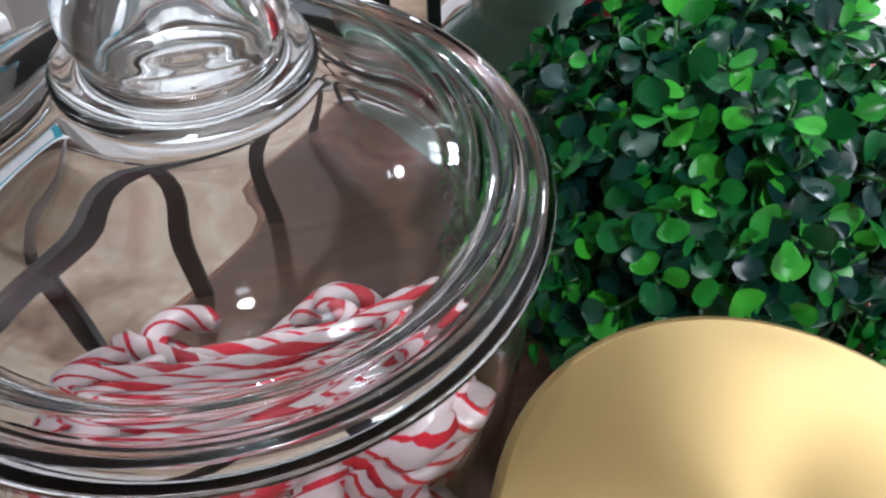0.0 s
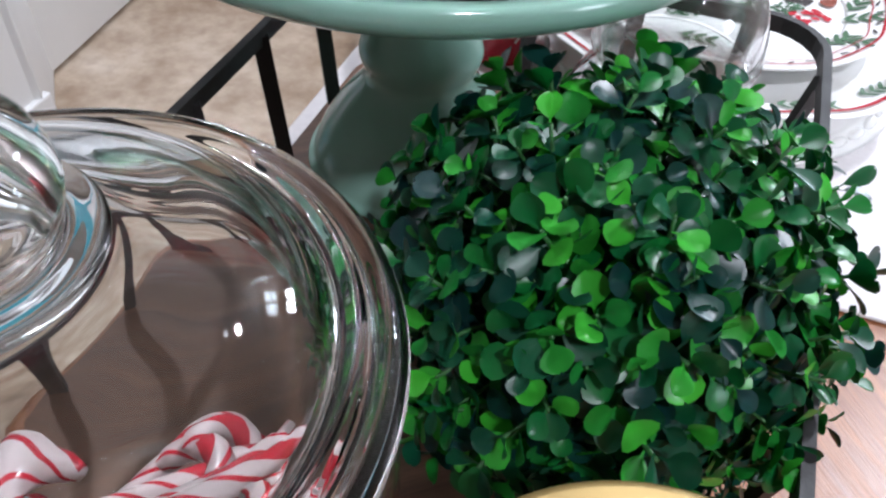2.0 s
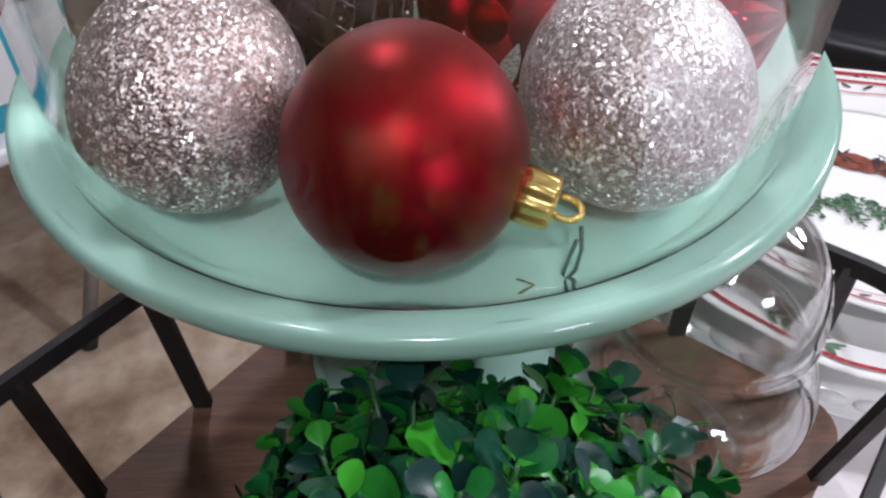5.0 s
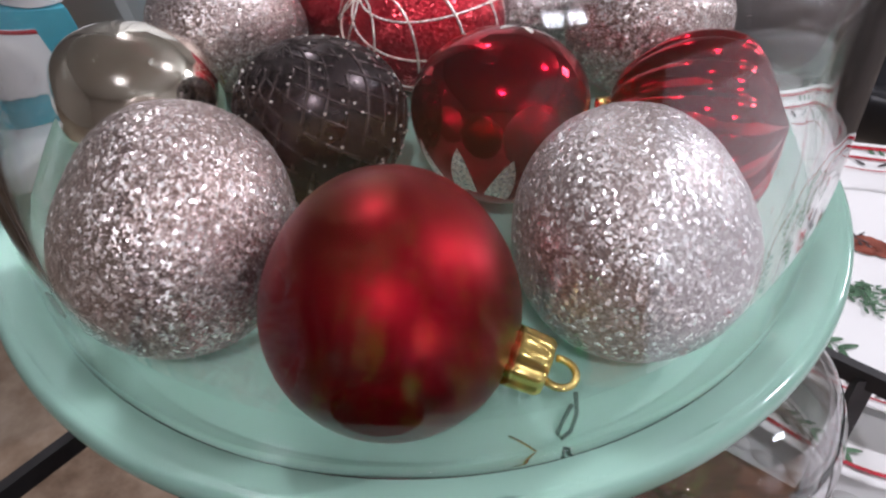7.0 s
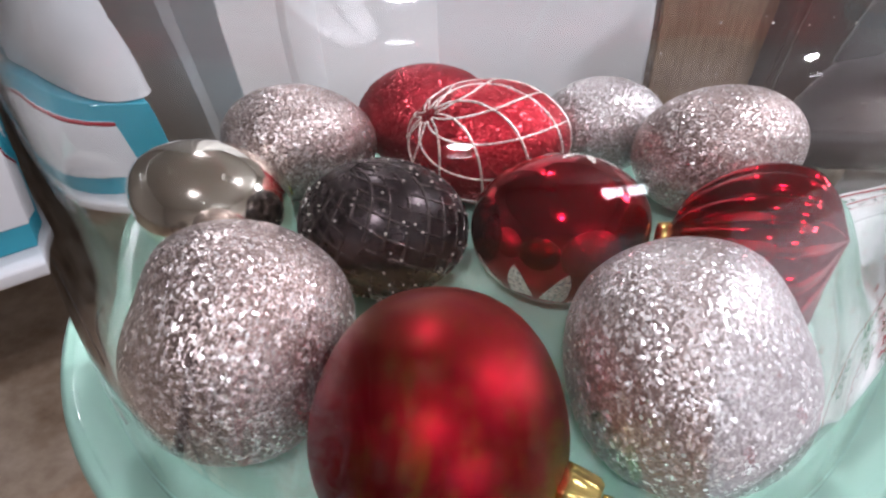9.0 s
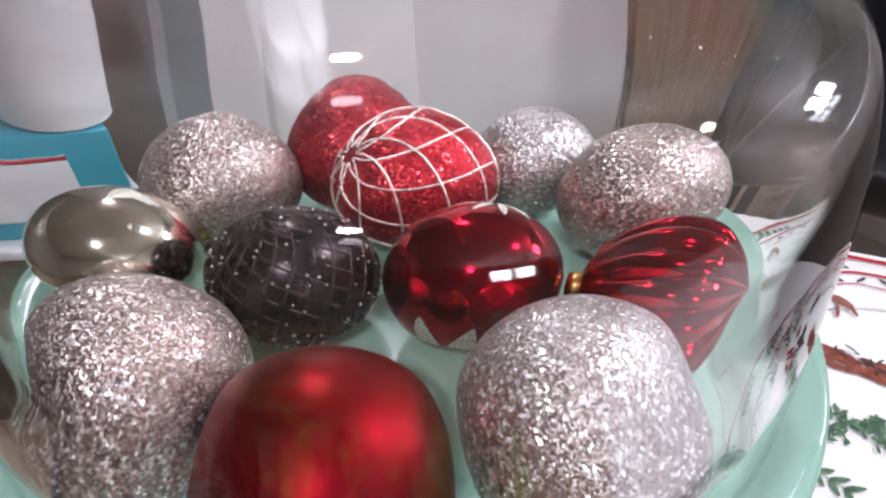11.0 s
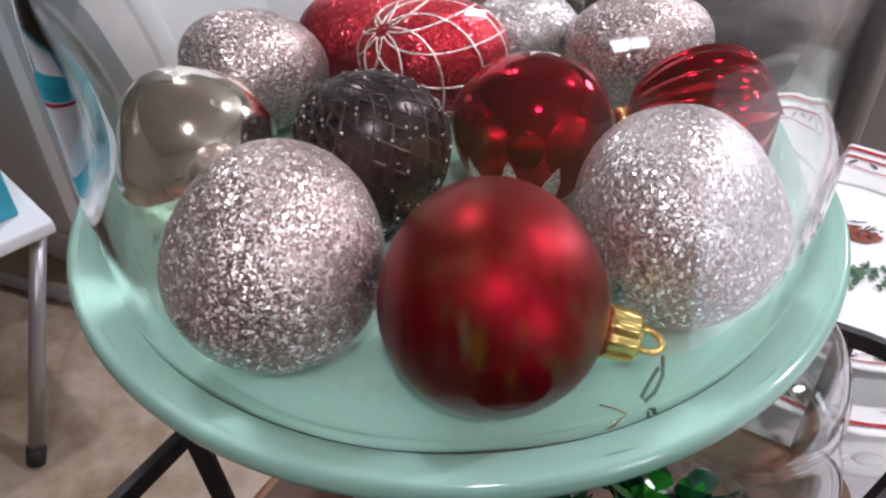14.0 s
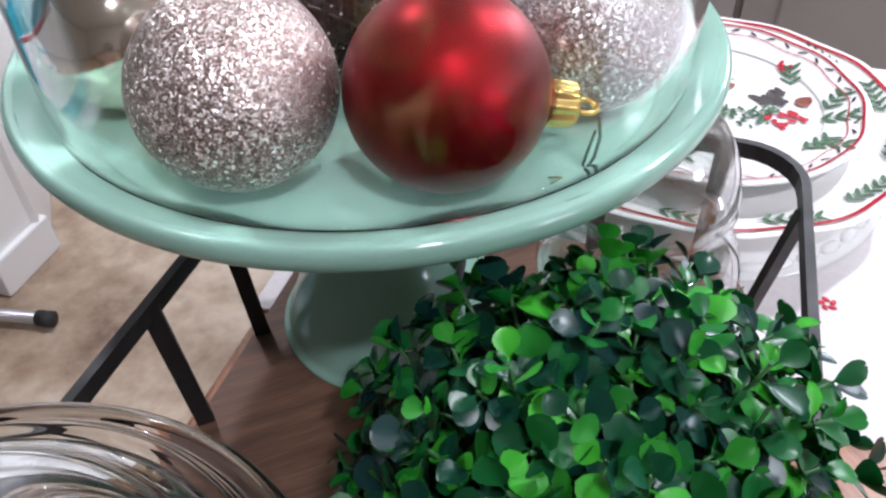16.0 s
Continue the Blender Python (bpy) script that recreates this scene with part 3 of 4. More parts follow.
knob = part("knob", lathe(curved([(0.0130, 0.1748), (0.0235, 0.1748), (0.0252, 0.1760), (0.0240, 0.1774), (0.0196, 0.1784), (0.0186, 0.1800), (0.0202, 0.1845), (0.0205, 0.1895), (0.0180, 0.1965), (0.0115, 0.2015), (0.0001, 0.2035)], 6) + curved([(0.0001, 0.1960), (0.0070, 0.1945), (0.0120, 0.1900), (0.0145, 0.1840), (0.0138, 0.1790), (0.0130, 0.1748)], 6), 64), JAR, jar)
body.visible_shadow = False


def candy_cane(length, r=0.0047, sides=30):
    """A hooked stick with red and white stripes wound round it."""
    path = [Vector((0, 0, length * k / 70)) for k in range(71)]
    h = 0.0125
    path += [Vector((h - h * math.cos(a), 0, length + h * math.sin(a))) for a in [math.radians(195) * k / 30 for k in range(1, 31)]]
    bm = tube(path, lambda t: r * min(1.0, 0.55 + 14 * min(t, 1 - t)), sides, twist=-0.21)
    bm.faces.ensure_lookup_table()
    for i, f in enumerate(bm.faces):
        ring, side = divmod(i, sides)
        w = side / sides
        if i < (len(path) - 1) * sides and (w < 0.26 or 0.46 < w < 0.52 or 0.72 < w < 0.78):
            f.material_index = 1
    me = bpy.data.meshes.new("candy_cane")
    bm.to_mesh(me)
    bm.free()
    for p in me.polygons:
        p.use_smooth = True
    me.materials.append(CANDYWHITE)
    me.materials.append(CANDYRED)
    return me


canes = [candy_cane(l) for l in (0.085, 0.094, 0.100)]
rng = random.Random(11)
n_made = 0
for k in range(6000):
    if n_made >= 36:
        break
    z = 0.018 + 0.0019 * n_made
    yaw = rng.gauss(0.25, 0.45) + (math.pi if rng.random() < 0.5 else 0)
    tilt = math.radians(90 - rng.uniform(-4, 14))
    m = Matrix.Translation((JX + rng.uniform(-0.030, 0.030), JY + rng.uniform(-0.055, 0.045 - 0.0016 * n_made), z)) @ Matrix.Rotation(yaw, 4, "Z") @ Matrix.Rotation(tilt, 4, "Y") @ Matrix.Rotation(rng.choice((math.pi / 2, -math.pi / 2)) + rng.uniform(-0.4, 0.4), 4, "Z") @ Matrix.Translation((0, 0, -0.05))
    me = canes[n_made % 3]
    pts = [m @ v.co for v in me.vertices]
    if max((p.x - JX) ** 2 + (p.y - JY) ** 2 for p in pts) > 0.0672 ** 2 or min(p.z for p in pts) < 0.010 or max(p.z for p in pts) > 0.104 or max(p.y - JY + 1.1 * (p.z - 0.06) for p in pts) > 0.030:
        continue
    ob = new("candy_cane", me)
    ob.matrix_basis = m
    tagged(ob, "red and white striped candy cane in the jar", "candy cane", "candy canes in the jar")
    n_made += 1

# ---- boxwood ball ----
bush = thing("boxwood_ball", "artificial green boxwood topiary ball on the tray", "artificial plant", pose(0.0089, -0.1682, 0.0725))
R_BUSH = 0.0725
# inner ball whose dark colour supplies shade in the leaf gaps
part("core", sphere(R_BUSH * 0.74, 32, 16), CORESHADE, bush, "plant core coloured near black as shade between the leaves")


def leaf(length, width, cup, bend):
    """One rounded, cupped leaf on a short stalk that starts at the origin and grows along x."""
    bm = bmesh.new()
    rows = []
    for t, w in ((0.0, 0.05), (0.22, 0.10), (0.36, 0.52), (0.52, 0.86), (0.70, 1.0), (0.86, 0.80), (0.955, 0.48), (1.0, 0.10)):
        w *= width * 0.5
        x, zz = length * t, -bend * length * t * t
        rows.append([bm.verts.new((x + 0.06 * length * (abs(s) - 1) * (t > 0.9), w * s, zz + cup * s * s * w)) for s in (-1, -0.5, 0, 0.5, 1)])
    for a, b in zip(rows, rows[1:]):
        for k in range(4):
            bm.faces.new((a[k], a[k + 1], b[k + 1], b[k]))
    return bm


STEM_SHAPE = mesh_of(tube([(0, 0, -0.012), (0.0006, 0, 0.0), (0, 0.0005, 0.0085)], 0.0006, 5), "stem")
STEM_SHAPE.materials.append(STEM)
rng = random.Random(21)
LEAVES = []
for k in range(14):
    me = mesh_of(leaf(0.0098, 0.0098 * rng.uniform(0.76, 0.96), rng.uniform(0.12, 0.42), rng.uniform(-0.1, 0.4)), "leaf")
    me.materials.append(LEAF)
    LEAVES.append(me)


def sprig_poses(rng):
    """Whorls of rounded leaves up a short stem: the pose and the shape of each."""
    out = []
    for level, (count, size, up) in enumerate(((3, 1.06, 10), (3, 1.08, 34), (2, 0.85, 60))):
        for k in range(count):
            turn = 2 * math.pi * (k + 0.5 * level) / count + rng.uniform(-0.4, 0.4)
            out.append((Matrix.Translation((0, 0, -0.002 + 0.0045 * level)) @ Matrix.Rotation(turn, 4, "Z") @ Matrix.Rotation(-math.radians(up + rng.uniform(-14, 14)), 4, "Y") @ Matrix.Translation((0.0006, 0, 0)) @ Matrix.Scale(size * rng.uniform(0.85, 1.25), 4), rng.choice(LEAVES)))
    return out


COUNT = 430
placed = []
for k in range(COUNT):
    z = 1 - 2 * (k + 0.5) / COUNT
    a = k * 2.399963 + rng.uniform(-0.12, 0.12)
    d = Vector((math.sqrt(1 - z * z) * math.cos(a), math.sqrt(1 - z * z) * math.sin(a), z))
    if d.z < -0.93:
        continue
    lean = (d + Vector((rng.uniform(-1, 1), rng.uniform(-1, 1), rng.uniform(-0.6, 1))) * 0.42).normalized()
    m = Matrix.Translation(d * (R_BUSH * rng.uniform(0.76, 1.0))) @ lean.to_track_quat("Z", "Y").to_matrix().to_4x4() @ Matrix.Rotation(rng.uniform(0, 6.28), 4, "Z") @ Matrix.Scale(rng.uniform(0.85, 1.2), 4)
    placed.append((d.dot(Vector((-0.30, -0.42, 0.86))), m))
placed.sort(key=lambda p: -p[0])
foliage, stems = bmesh.new(), bmesh.new()
for k, (near, m) in enumerate(placed):
    if k < 37:
        s_ = new("sprig", STEM_SHAPE)
        s_.parent, s_.matrix_basis = bush, m
        for pm, me in sprig_poses(rng):
            ob = new("leaf", me)
            ob.parent, ob.matrix_basis = s_, pm
    else:
        for pm, me in sprig_poses(rng):
            n = len(foliage.verts)
            foliage.from_mesh(me)
            foliage.verts.ensure_lookup_table()
            bmesh.ops.transform(foliage, matrix=m @ pm, verts=foliage.verts[n:])
        n = len(stems.verts)
        stems.from_mesh(STEM_SHAPE)
        stems.verts.ensure_lookup_table()
        bmesh.ops.transform(stems, matrix=m, verts=stems.verts[n:])
for name, bm, material in (("foliage", foliage, LEAF), ("stem", stems, STEM)):
    tagged(part(name, bm, material, bush), kind="stuff")

# ---- gold lid ----
gold = thing("gold_canister", "round gold canister with a brushed metal lid", "canister", pose(-0.0616, -0.3032, 0))
part("lid", lathe(curved([(0.0001, 0.131), (0.02, 0.131), (0.04, 0.1308), (0.0500, 0.1304)], 4) + curved([(0.0500, 0.1304), (0.0517, 0.1295), (0.0520, 0.127), (0.0520, 0.112)], 4), 96), GOLD, gold)
part("knob", lathe(curved([(0.0070, 0.1308), (0.0074, 0.1330), (0.0066, 0.1342), (0.0050, 0.1336), (0.0001, 0.1328)], 5), 40), GOLD, gold, at=pose(0, 0, 0))
part("body", lathe([(0.0001, 0.0005), (0.049, 0.0005), (0.0505, 0.003), (0.0505, 0.1125), (0.0001, 0.1125)], 96), GOLD, gold)

# ---- small jar ----
sj = thing("small_jar", "small clear glass apothecary jar with a bell lid", "jar", pose(0.0985, -0.0595, 0))
a = part("body", lathe(curved([(0.0001, 0.001), (0.026, 0.001), (0.029, 0.003), (0.024, 0.008), (0.013, 0.014), (0.018, 0.021), (0.038, 0.032), (0.0455, 0.046), (0.043, 0.062), (0.034, 0.076), (0.0325, 0.082)], 6) + curved([(0.0325, 0.082), (0.0305, 0.082), (0.032, 0.0755), (0.0405, 0.062), (0.0430, 0.046), (0.036, 0.0345), (0.018, 0.0265), (0.0001, 0.025)], 6), 96), SMALL, sj)
b = part("lid", lathe(curved([(0.0335, 0.0825), (0.0368, 0.0840), (0.0378, 0.0875), (0.0366, 0.0905), (0.0372, 0.0935), (0.0335, 0.1080), (0.026, 0.1220), (0.014, 0.1300), (0.0001, 0.1320)], 6) + [(0.0001, 0.1295)] + curved([(0.013, 0.1276), (0.0245, 0.1200), (0.0318, 0.1070), (0.0348, 0.0930), (0.0335, 0.0825)], 6), 96), SMALL, sj)
for ob in (a, b):
    ob.visible_shadow = False

# ---- plates ----
PX, PY = 0.245, 0.082
plate_stand = thing("plate_stand", "white ceramic pedestal plate with green sprigs and a red rim line", "serving plate", pose(PX, PY, 0))
part("drum", lathe(curved([(0.0001, TABLE + 0.0035), (0.117, TABLE + 0.0035), (0.118, TABLE + 0.006), (0.112, TABLE + 0.012), (0.110, 0.0), (0.104, 0.006)], 5), 96), PORCELAIN, plate_stand)
part("plate", lathe(curved([(0.0001, 0.006), (0.09, 0.006), (0.125, 0.0135), (0.133, 0.016), (0.1325, 0.013), (0.10, 0.003), (0.0001, 0.002)], 6), 96), PORCELAIN, plate_stand)
for ob in plate_stand.children:
    if ob.name.startswith("plate"):
        for v in ob.data.vertices:
            r = math.hypot(v.co.x, v.co.y)
            if r > 0.10:
                s_ = 1 + 0.010 * (r - 0.10) / 0.033 * math.cos(12 * math.atan2(v.co.y, v.co.x))
                v.co.x *= s_
                v.co.y *= s_
salad = thing("salad_plate", "white porcelain plate with a printed winter scene", "plate", pose(PX - 0.002, PY, 0.0))
part("plate", lathe(curved([(0.0001, 0.0175), (0.07, 0.0175), (0.078, 0.0195), (0.096, 0.0255), (0.102, 0.0275), (0.1015, 0.0245), (0.08, 0.0150), (0.06, 0.0135), (0.0001, 0.0135)], 6), 96), PORCELAIN, salad)

# ---- printing on the plates ----


def salad_height(r):
    return 0.0178 if r < 0.07 else 0.0178 + 0.0102 * ((r - 0.07) / 0.032) ** 1.1


def stand_height(r):
    return 0.0062 if r < 0.09 else 0.0062 + 0.0100 * ((r - 0.09) / 0.043) ** 1.1


def print_patch(bm, x, y, half_long, half_wide, turn, height, lift=0.0005):
    """A pointed oval of glaze that follows the plate's surface."""
    n = 10
    pts = []
    for k in range(n):
        a = 2 * math.pi * k / n
        px, py = half_long * math.cos(a), half_wide * math.sin(a) * (1 - 0.25 * math.cos(a))
        qx, qy = x + px * math.cos(turn) - py * math.sin(turn), y + px * math.sin(turn) + py * math.cos(turn)
        pts.append(bm.verts.new((qx, qy, height(math.hypot(qx, qy)) + lift)))
    bm.faces.new(pts)


def twig(bm, x, y, turn, length, height, pairs=5, size=0.0045):
    for k in range(pairs):
        t = (k + 0.5) / pairs
        cx, cy = x + length * t * math.cos(turn), y + length * t * math.sin(turn)
        for side in (-1, 1):
            a = turn + side * 0.75
            print_patch(bm, cx + size * 0.9 * math.cos(a), cy + size * 0.9 * math.sin(a), size, size * 0.32, a, height)
        print_patch(bm, cx, cy, length / pairs * 0.6, 0.0004, turn, height, 0.0006)


def ring(parent, name, r, width, height, material, wave=0.0, lobes=12):
    bm = bmesh.new()
    inner, outer = [], []
    for k in range(144):
        a = 2 * math.pi * k / 144
        rr = r + wave * math.cos(lobes * a)
        for out, q in ((inner, rr - width / 2), (outer, rr + width / 2)):
            out.append(bm.verts.new((q * math.cos(a), q * math.sin(a), height(q) + 0.0006)))
    for k in range(144):
        j = (k + 1) % 144
        bm.faces.new((inner[k], outer[k], outer[j], inner[j]))
    return part(name, bm, material, parent)


ring(plate_stand, "rim_line", 0.1290, 0.0026, stand_height, REDLINE, 0.0012)
for k in range(13):
    a = 2 * math.pi * k / 13
    bm = bmesh.new()
    twig(bm, 0.1175 * math.cos(a), 0.1175 * math.sin(a), a + math.pi / 2, 0.036, stand_height, 5, 0.0048)
    tagged(part("printed_sprig", bm, GREENPRINT, plate_stand, "dark green printed sprig", smooth=False), kind="stuff")
ring(salad, "rim_line", 0.0985, 0.0016, salad_height, REDLINE, 0.0007)
ring(salad, "inner_line", 0.0905, 0.0007, salad_height, REDLINE, 0.0012)
rng = random.Random(8)
bm = bmesh.new()
for k in range(46):
    a = 2 * math.pi * k / 46
    print_patch(bm, 0.0945 * math.cos(a), 0.0945 * math.sin(a), 0.0034, 0.0009, a + math.pi / 2 + (0.5 if k % 2 else -0.5), salad_height)
tagged(part("printed_garland", bm, DARKPRINT, salad, "dark printed garland round the rim", smooth=False), kind="stuff")
bm = bmesh.new()
for k in range(60):
    t = rng.random()
    x, y = -0.030 + 0.060 * t, 0.040 - 0.030 * t
    print_patch(bm, x + rng.uniform(-0.002, 0.002), y + rng.uniform(-0.008, 0.006), rng.uniform(0.003, 0.008), 0.0024, -0.46 + rng.uniform(-0.5, 0.5), salad_height, 0.0005 + 0.00001 * k)
for x, y, l, w, tn in ((-0.008, 0.079, 0.007, 0.0028, -0.5), (-0.003, 0.074, 0.005, 0.0014, -1.2), (-0.012, 0.073, 0.005, 0.0012, 1.3), (0.060, -0.030, 0.007, 0.005, 0.3)):
    print_patch(bm, x, y, l, w, tn, salad_height, 0.0012)
tagged(part("printed_sleigh", bm, BROWNPRINT, salad, "reddish brown printed sleigh and deer", smooth=False), kind="stuff")
bm = bmesh.new()
for k in range(34):
    t = rng.random()
    x, y = -0.026 + 0.060 * t, 0.046 - 0.030 * t
    print_patch(bm, x + rng.uniform(-0.003, 0.003), y + rng.uniform(-0.012, 0.004), rng.uniform(0.001, 0.005), 0.0007, rng.uniform(0, 3.1), salad_height, 0.0016 + 0.00001 * k)
for k in range(24):
    print_patch(bm, 0.046 + rng.uniform(-0.014, 0.010), -0.018 + rng.uniform(-0.008, 0.008), rng.uniform(0.002, 0.006), 0.0024, rng.uniform(0, 3), salad_height, 0.0006 + 0.00001 * k)
tagged(part("printed_outline", bm, DARKPRINT, salad, "dark printed outlines", smooth=False), kind="stuff")
bm = bmesh.new()
for k in range(300):
    t = rng.random()
    x, y = -0.050 + 0.085 * t, 0.000 - 0.030 * t
    print_patch(bm, x + rng.uniform(-0.006, 0.006), y + rng.uniform(-0.019, 0.009) * (0.6 + 0.4 * math.sin(18 * t)), rng.uniform(0.0012, 0.0036), 0.0009, rng.uniform(0, 3.1), salad_height, 0.0005 + 0.000004 * k)
for x, y, tn in ((0.052, -0.050, -0.6), (0.062, -0.045, 0.3), (0.020, -0.074, 0.1), (0.028, -0.070, -0.9), (0.066, -0.010, 0.9), (-0.060, -0.036, -0.7)):
    twig(bm, x, y, tn, 0.022, salad_height, 3, 0.0052)
tagged(part("printed_greenery", bm, GREENPRINT, salad, "green printed fir boughs", smooth=False), kind="stuff")
bm = bmesh.new()
for k in range(16):
    print_patch(bm, 0.036 + rng.uniform(-0.012, 0.010), -0.040 + rng.uniform(-0.008, 0.006), rng.uniform(0.002, 0.005), 0.002, rng.uniform(0, 3), salad_height, 0.0008 + 0.00001 * k)
for k in range(9):
    print_patch(bm, 0.0765 + rng.uniform(-0.005, 0.005), 0.0105 + rng.uniform(-0.004, 0.004), 0.0015, 0.0015, 0, salad_height, 0.001)
tagged(part("printed_berries", bm, REDLINE, salad, "red printed berries and coat", smooth=False), kind="stuff")
for k in range(40):
    a = 2 * math.pi * k / 40
    part("scallop", sphere(1, 10, 6), PORCELAIN, plate_stand, at=pose(0.117 * math.cos(a), 0.117 * math.sin(a), TABLE + 0.0065, 0, 0, math.degrees(a)) @ Matrix.Diagonal((0.004, 0.0088, 0.0032, 1)))

tin = thing("red_tin", "red tapered tin cup with white snowflakes", "tin", pose(0.100, 0.128, TABLE + 0.003))
part("cup", lathe(curved([(0.0001, 0.0), (0.024, 0.0), (0.026, 0.002), (0.031, 0.04), (0.036, 0.078), (0.0372, 0.080), (0.0366, 0.081), (0.0350, 0.079), (0.030, 0.04), (0.025, 0.004), (0.0001, 0.003)], 4), 64), REDLINE, tin)
part("rim", lathe(curved([(0.0360, 0.078), (0.0378, 0.0785), (0.0380, 0.0805), (0.0366, 0.0818), (0.0352, 0.081)], 4), 64), PORCELAIN, tin, "white rolled rim")
for a, h in ((4.2, 0.045), (4.9, 0.058), (4.8, 0.025), (5.6, 0.042), (3.5, 0.05)):
    bm = bmesh.new()
    for k in range(3):
        merge(bm, boxed(-0.006, -0.0007, -0.0004, 0.006, 0.0007, 0.0004, m=Matrix.Rotation(k * math.pi / 3, 4, "Z")))
    r = 0.0268 + 0.122 * h
    part("snowflake", bm, PORCELAIN, tin, "white snowflake", smooth=False, at=Matrix.Translation((r * math.cos(a), r * math.sin(a), h)) @ Vector((math.cos(a), math.sin(a), -0.12)).to_track_quat("Z", "Y").to_matrix().to_4x4())

# ---- beyond the table ----
m = Matrix.Translation((-0.470, 1.065, 0)) @ Matrix.Rotation(math.atan2(0.63, -0.78), 4, "Z")
setting("wall_1", boxed(0.0, -0.13, FLOOR, 1.9, 0.0, CEILING, 0.003, m=m), WHITEPAINT, "white painted end of a partition wall", "wall")
setting("baseboard", boxed(-0.013, -0.143, FLOOR, 1.9, 0.013, FLOOR + 0.085, 0.005, m=m), WHITEPAINT, "white painted baseboard round the partition", "baseboard")

setting("trim", boxed(-0.60, 1.15, FLOOR, -0.386, 1.40, CEILING, 0.003), WHITEPAINT, "white painted door casing", "trim")

door = thing("white_door", "white panelled door standing open", "door", Matrix.Translation((-0.40, 1.335, 0)) @ Matrix.Rotation(math.atan2(0.325, 0.22), 4, "Z"))
part("leaf", boxed(0.0, 0.0, FLOOR + 0.012, 0.42, 0.035, 1.2, 0.003), WHITEPAINT, door)
fridge = thing("white_fridge", "large white refrigerator with smooth doors", "refrigerator", pose(0, 0, 0))
part("body", boxed(-0.46, 1.74, FLOOR + 0.02, 0.33, 2.38, 0.95, 0.01), PLASTICWHITE, fridge)
part("lower_door", boxed(-0.455, 1.665, FLOOR + 0.05, 0.325, 1.738, -0.05, 0.012), PLASTICWHITE, fridge)
part("upper_door", boxed(-0.455, 1.665, -0.035, 0.325, 1.738, 0.94, 0.012), PLASTICWHITE, fridge)
part("kick_plate", boxed(-0.44, 1.72, FLOOR, 0.31, 1.75, FLOOR + 0.045), RUBBER, fridge)

panel = thing("tan_board", "tan wooden board leaning beside the refrigerator", "board")
part("sheet", boxed(0.36, 1.78, FLOOR, 0.62, 1.82, 0.30, 0.004), TANWOOD, panel)
chest = thing("brown_cabinet", "dark brown wooden cabinet", "cabinet")
part("carcass", boxed(0.64, 1.70, FLOOR, 1.55, 2.2, 0.20, 0.006), DARKWOOD, chest)
part("door", boxed(0.66, 1.682, FLOOR + 0.08, 1.085, 1.70, 0.16, 0.004), DARKWOOD, chest)
part("door", boxed(1.10, 1.682, FLOOR + 0.08, 1.53, 1.70, 0.16, 0.004), DARKWOOD, chest)

grey = thing("grey_cabinet", "grey painted cabinet with raised panel doors", "cabinet", Matrix.Translation((1.02, 0.98, 0)) @ Matrix.Rotation(math.radians(-47), 4, "Z"))
part("carcass", boxed(-0.35, 0.02, FLOOR, 1.5, 0.6, 0.15, 0.004), GREYPAINT, grey)
for k in range(4):
    x = -0.33 + k * 0.40
    d = part("door", boxed(x, 0.0, FLOOR + 0.08, x + 0.385, 0.02, 0.13, 0.003), GREYPAINT, grey)
    part("raised_panel", boxed(x + 0.07, -0.010, FLOOR + 0.15, x + 0.315, 0.002, 0.06, 0.008), GREYPAINT, d)

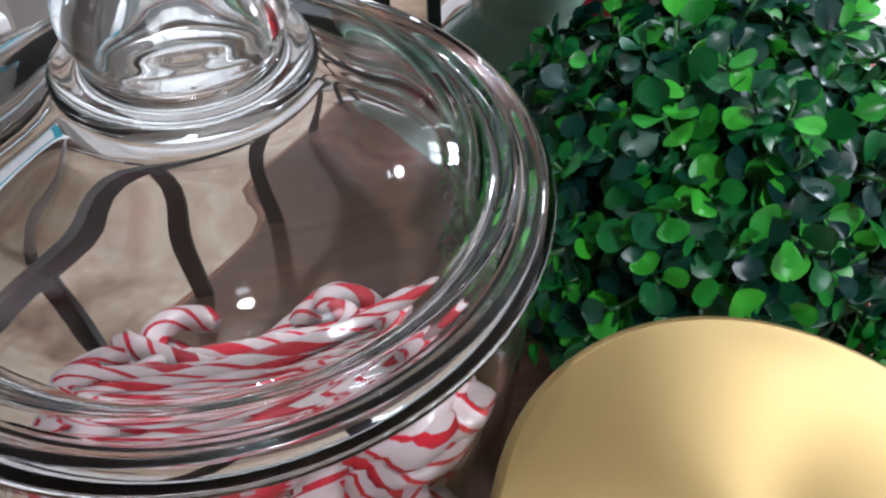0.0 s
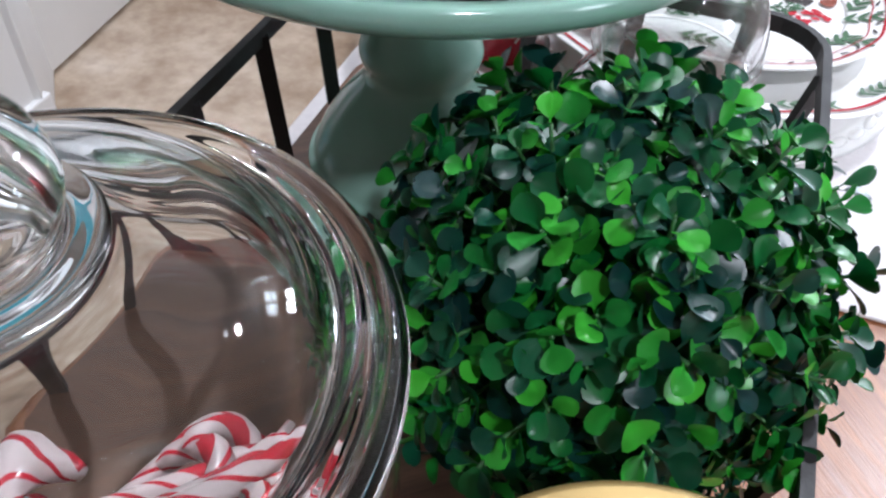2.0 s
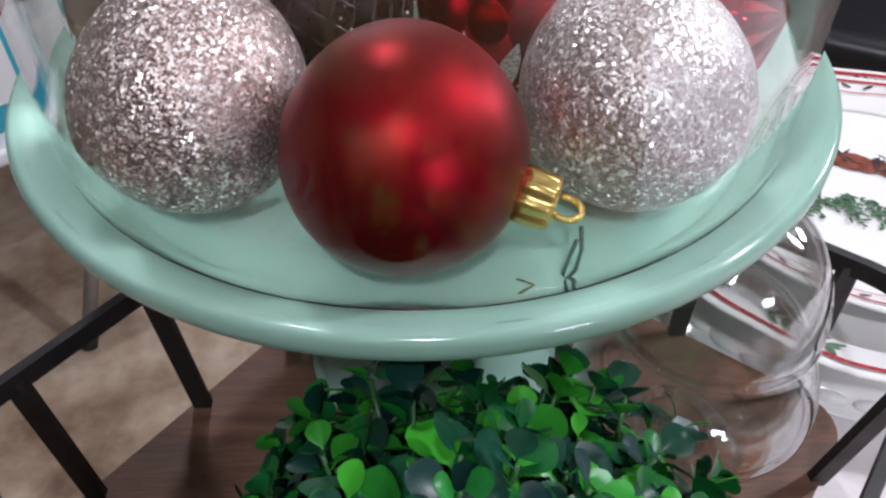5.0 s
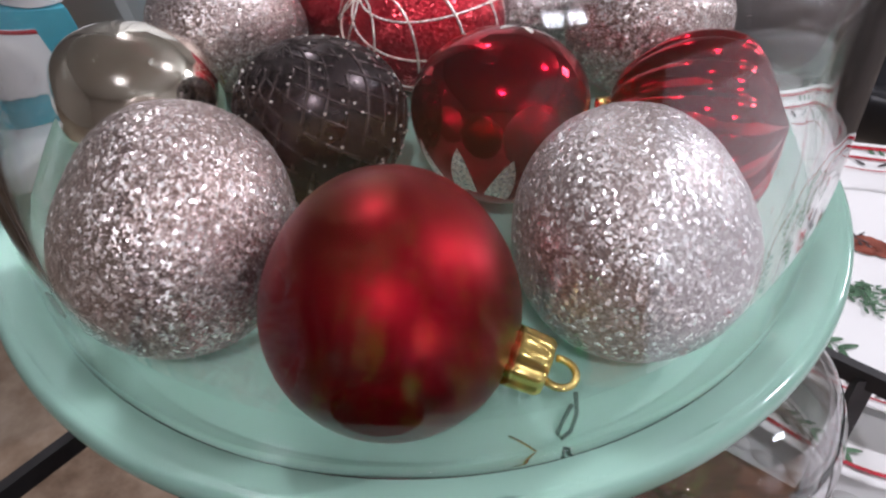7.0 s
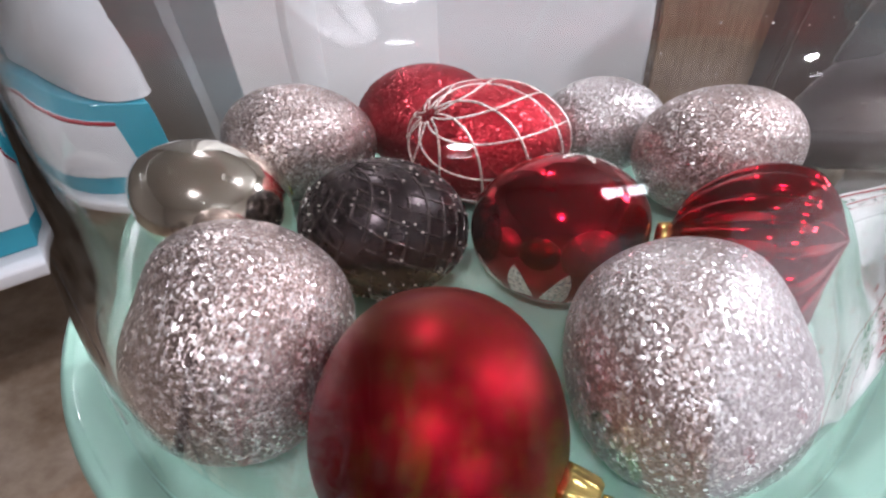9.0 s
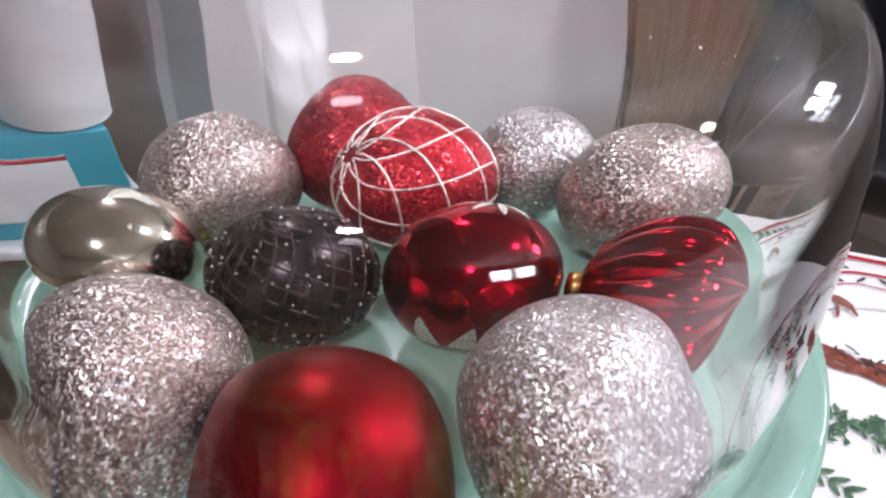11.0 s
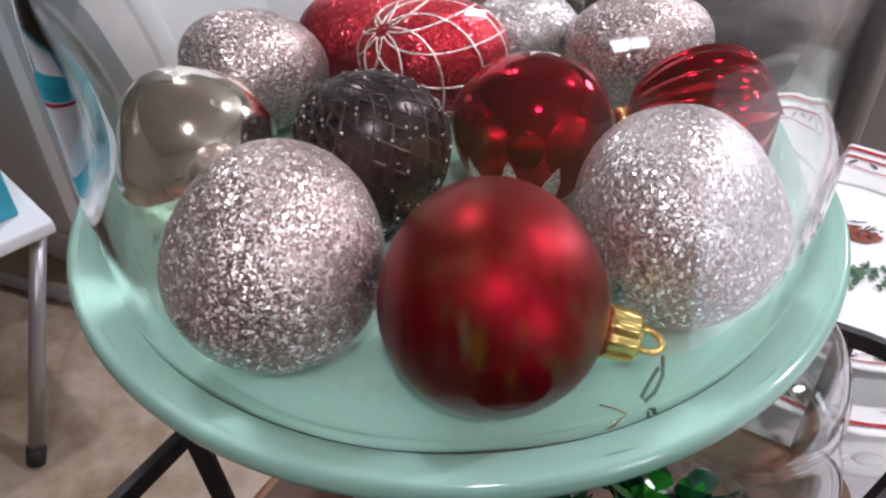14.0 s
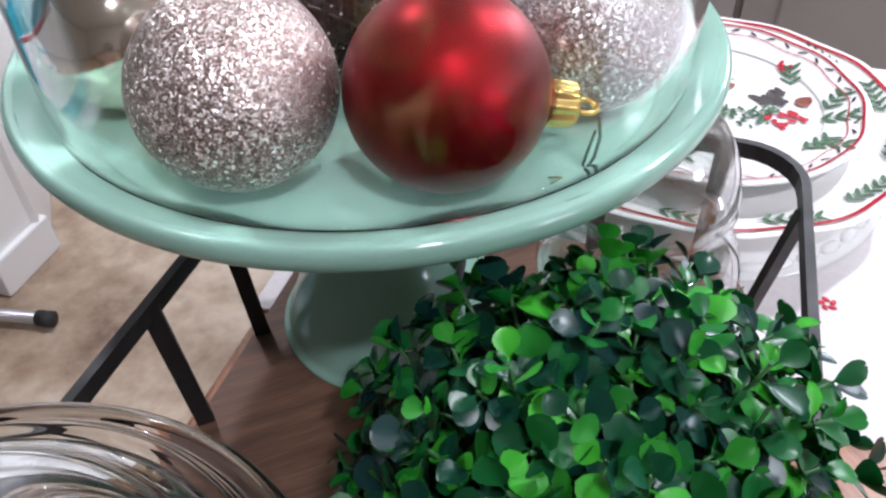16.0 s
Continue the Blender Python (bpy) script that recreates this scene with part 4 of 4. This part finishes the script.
chair = thing("black_chair", "black leather chair beyond the table", "chair", Matrix.Translation((0.57, 0.80, 0)) @ Matrix.Rotation(math.radians(-30), 4, "Z"))
part("seat", boxed(-0.20, -0.02, -0.36, 0.20, 0.42, -0.27, 0.035, 4), BLACK, chair)
part("backrest", boxed(-0.20, 0.38, -0.29, 0.20, 0.46, 0.30, 0.03, 4), BLACK, chair)
for x, y in ((-0.17, 0.03), (0.17, 0.03), (-0.17, 0.39), (0.17, 0.39)):
    part("leg", boxed(x - 0.018, y - 0.018, FLOOR, x + 0.018, y + 0.018, -0.36, 0.003), RUBBER, chair)

# folding table with a teal box
TX = Matrix.Translation((-0.47, 0.775, 0)) @ Matrix.Rotation(math.atan2(0.10, 0.14), 4, "Z")
fold = thing("folding_table", "white folding table with grey tubular legs", "folding table", TX)
part("top", boxed(-0.80, 0.0, -0.395, 0.0, 0.42, -0.370, 0.006), PLASTICWHITE, fold)
inv = TX.inverted()


def leg(a, b, r=0.0125):
    part("leg", tube([inv @ Vector(a), inv @ Vector(b)], r, 12), STEEL, fold)
    d = (Vector(b) - Vector(a)).normalized()
    part("foot_cap", tube([inv @ Vector(b), inv @ (Vector(b) + d * 0.03)], r * 1.25, 12), RUBBER, fold, "black rubber foot cap")


leg((-0.505, 0.800, -0.395), (-0.597, 0.672, FLOOR + 0.030))
leg((-0.93, 1.235, FLOOR + 0.020), (-0.415, 0.945, FLOOR + 0.020))
leg((-1.06, 0.62, -0.395), (-1.10, 0.45, FLOOR + 0.030))
teal = thing("teal_box", "teal cardboard box with a white label and a red stripe", "box", TX)
part("carton", boxed(-0.70, 0.045, -0.369, -0.03, 0.36, -0.16, 0.004), BLUE, teal)
part("label_panel", boxed(-0.66, 0.041, -0.325, -0.10, 0.0445, -0.195, 0.0005), PLASTICWHITE, teal, "white label panel")
part("stripe", boxed(-0.66, 0.0395, -0.203, -0.10, 0.0408, -0.195), REDLINE, teal, "red stripe")
part("lid_label", boxed(-0.62, 0.10, -0.1595, -0.16, 0.30, -0.1585, 0.0003), PLASTICWHITE, teal, "white panel on the lid")
jug = thing("white_container", "white rounded plastic container on the box", "container", TX @ pose(-0.080, 0.118, -0.158))
part("shell", lathe(curved([(0.0001, 0.0), (0.066, 0.001), (0.073, 0.010), (0.077, 0.07), (0.075, 0.13), (0.066, 0.180), (0.046, 0.212), (0.020, 0.225), (0.0001, 0.227)], 6), 64), PLASTICWHITE, jug)
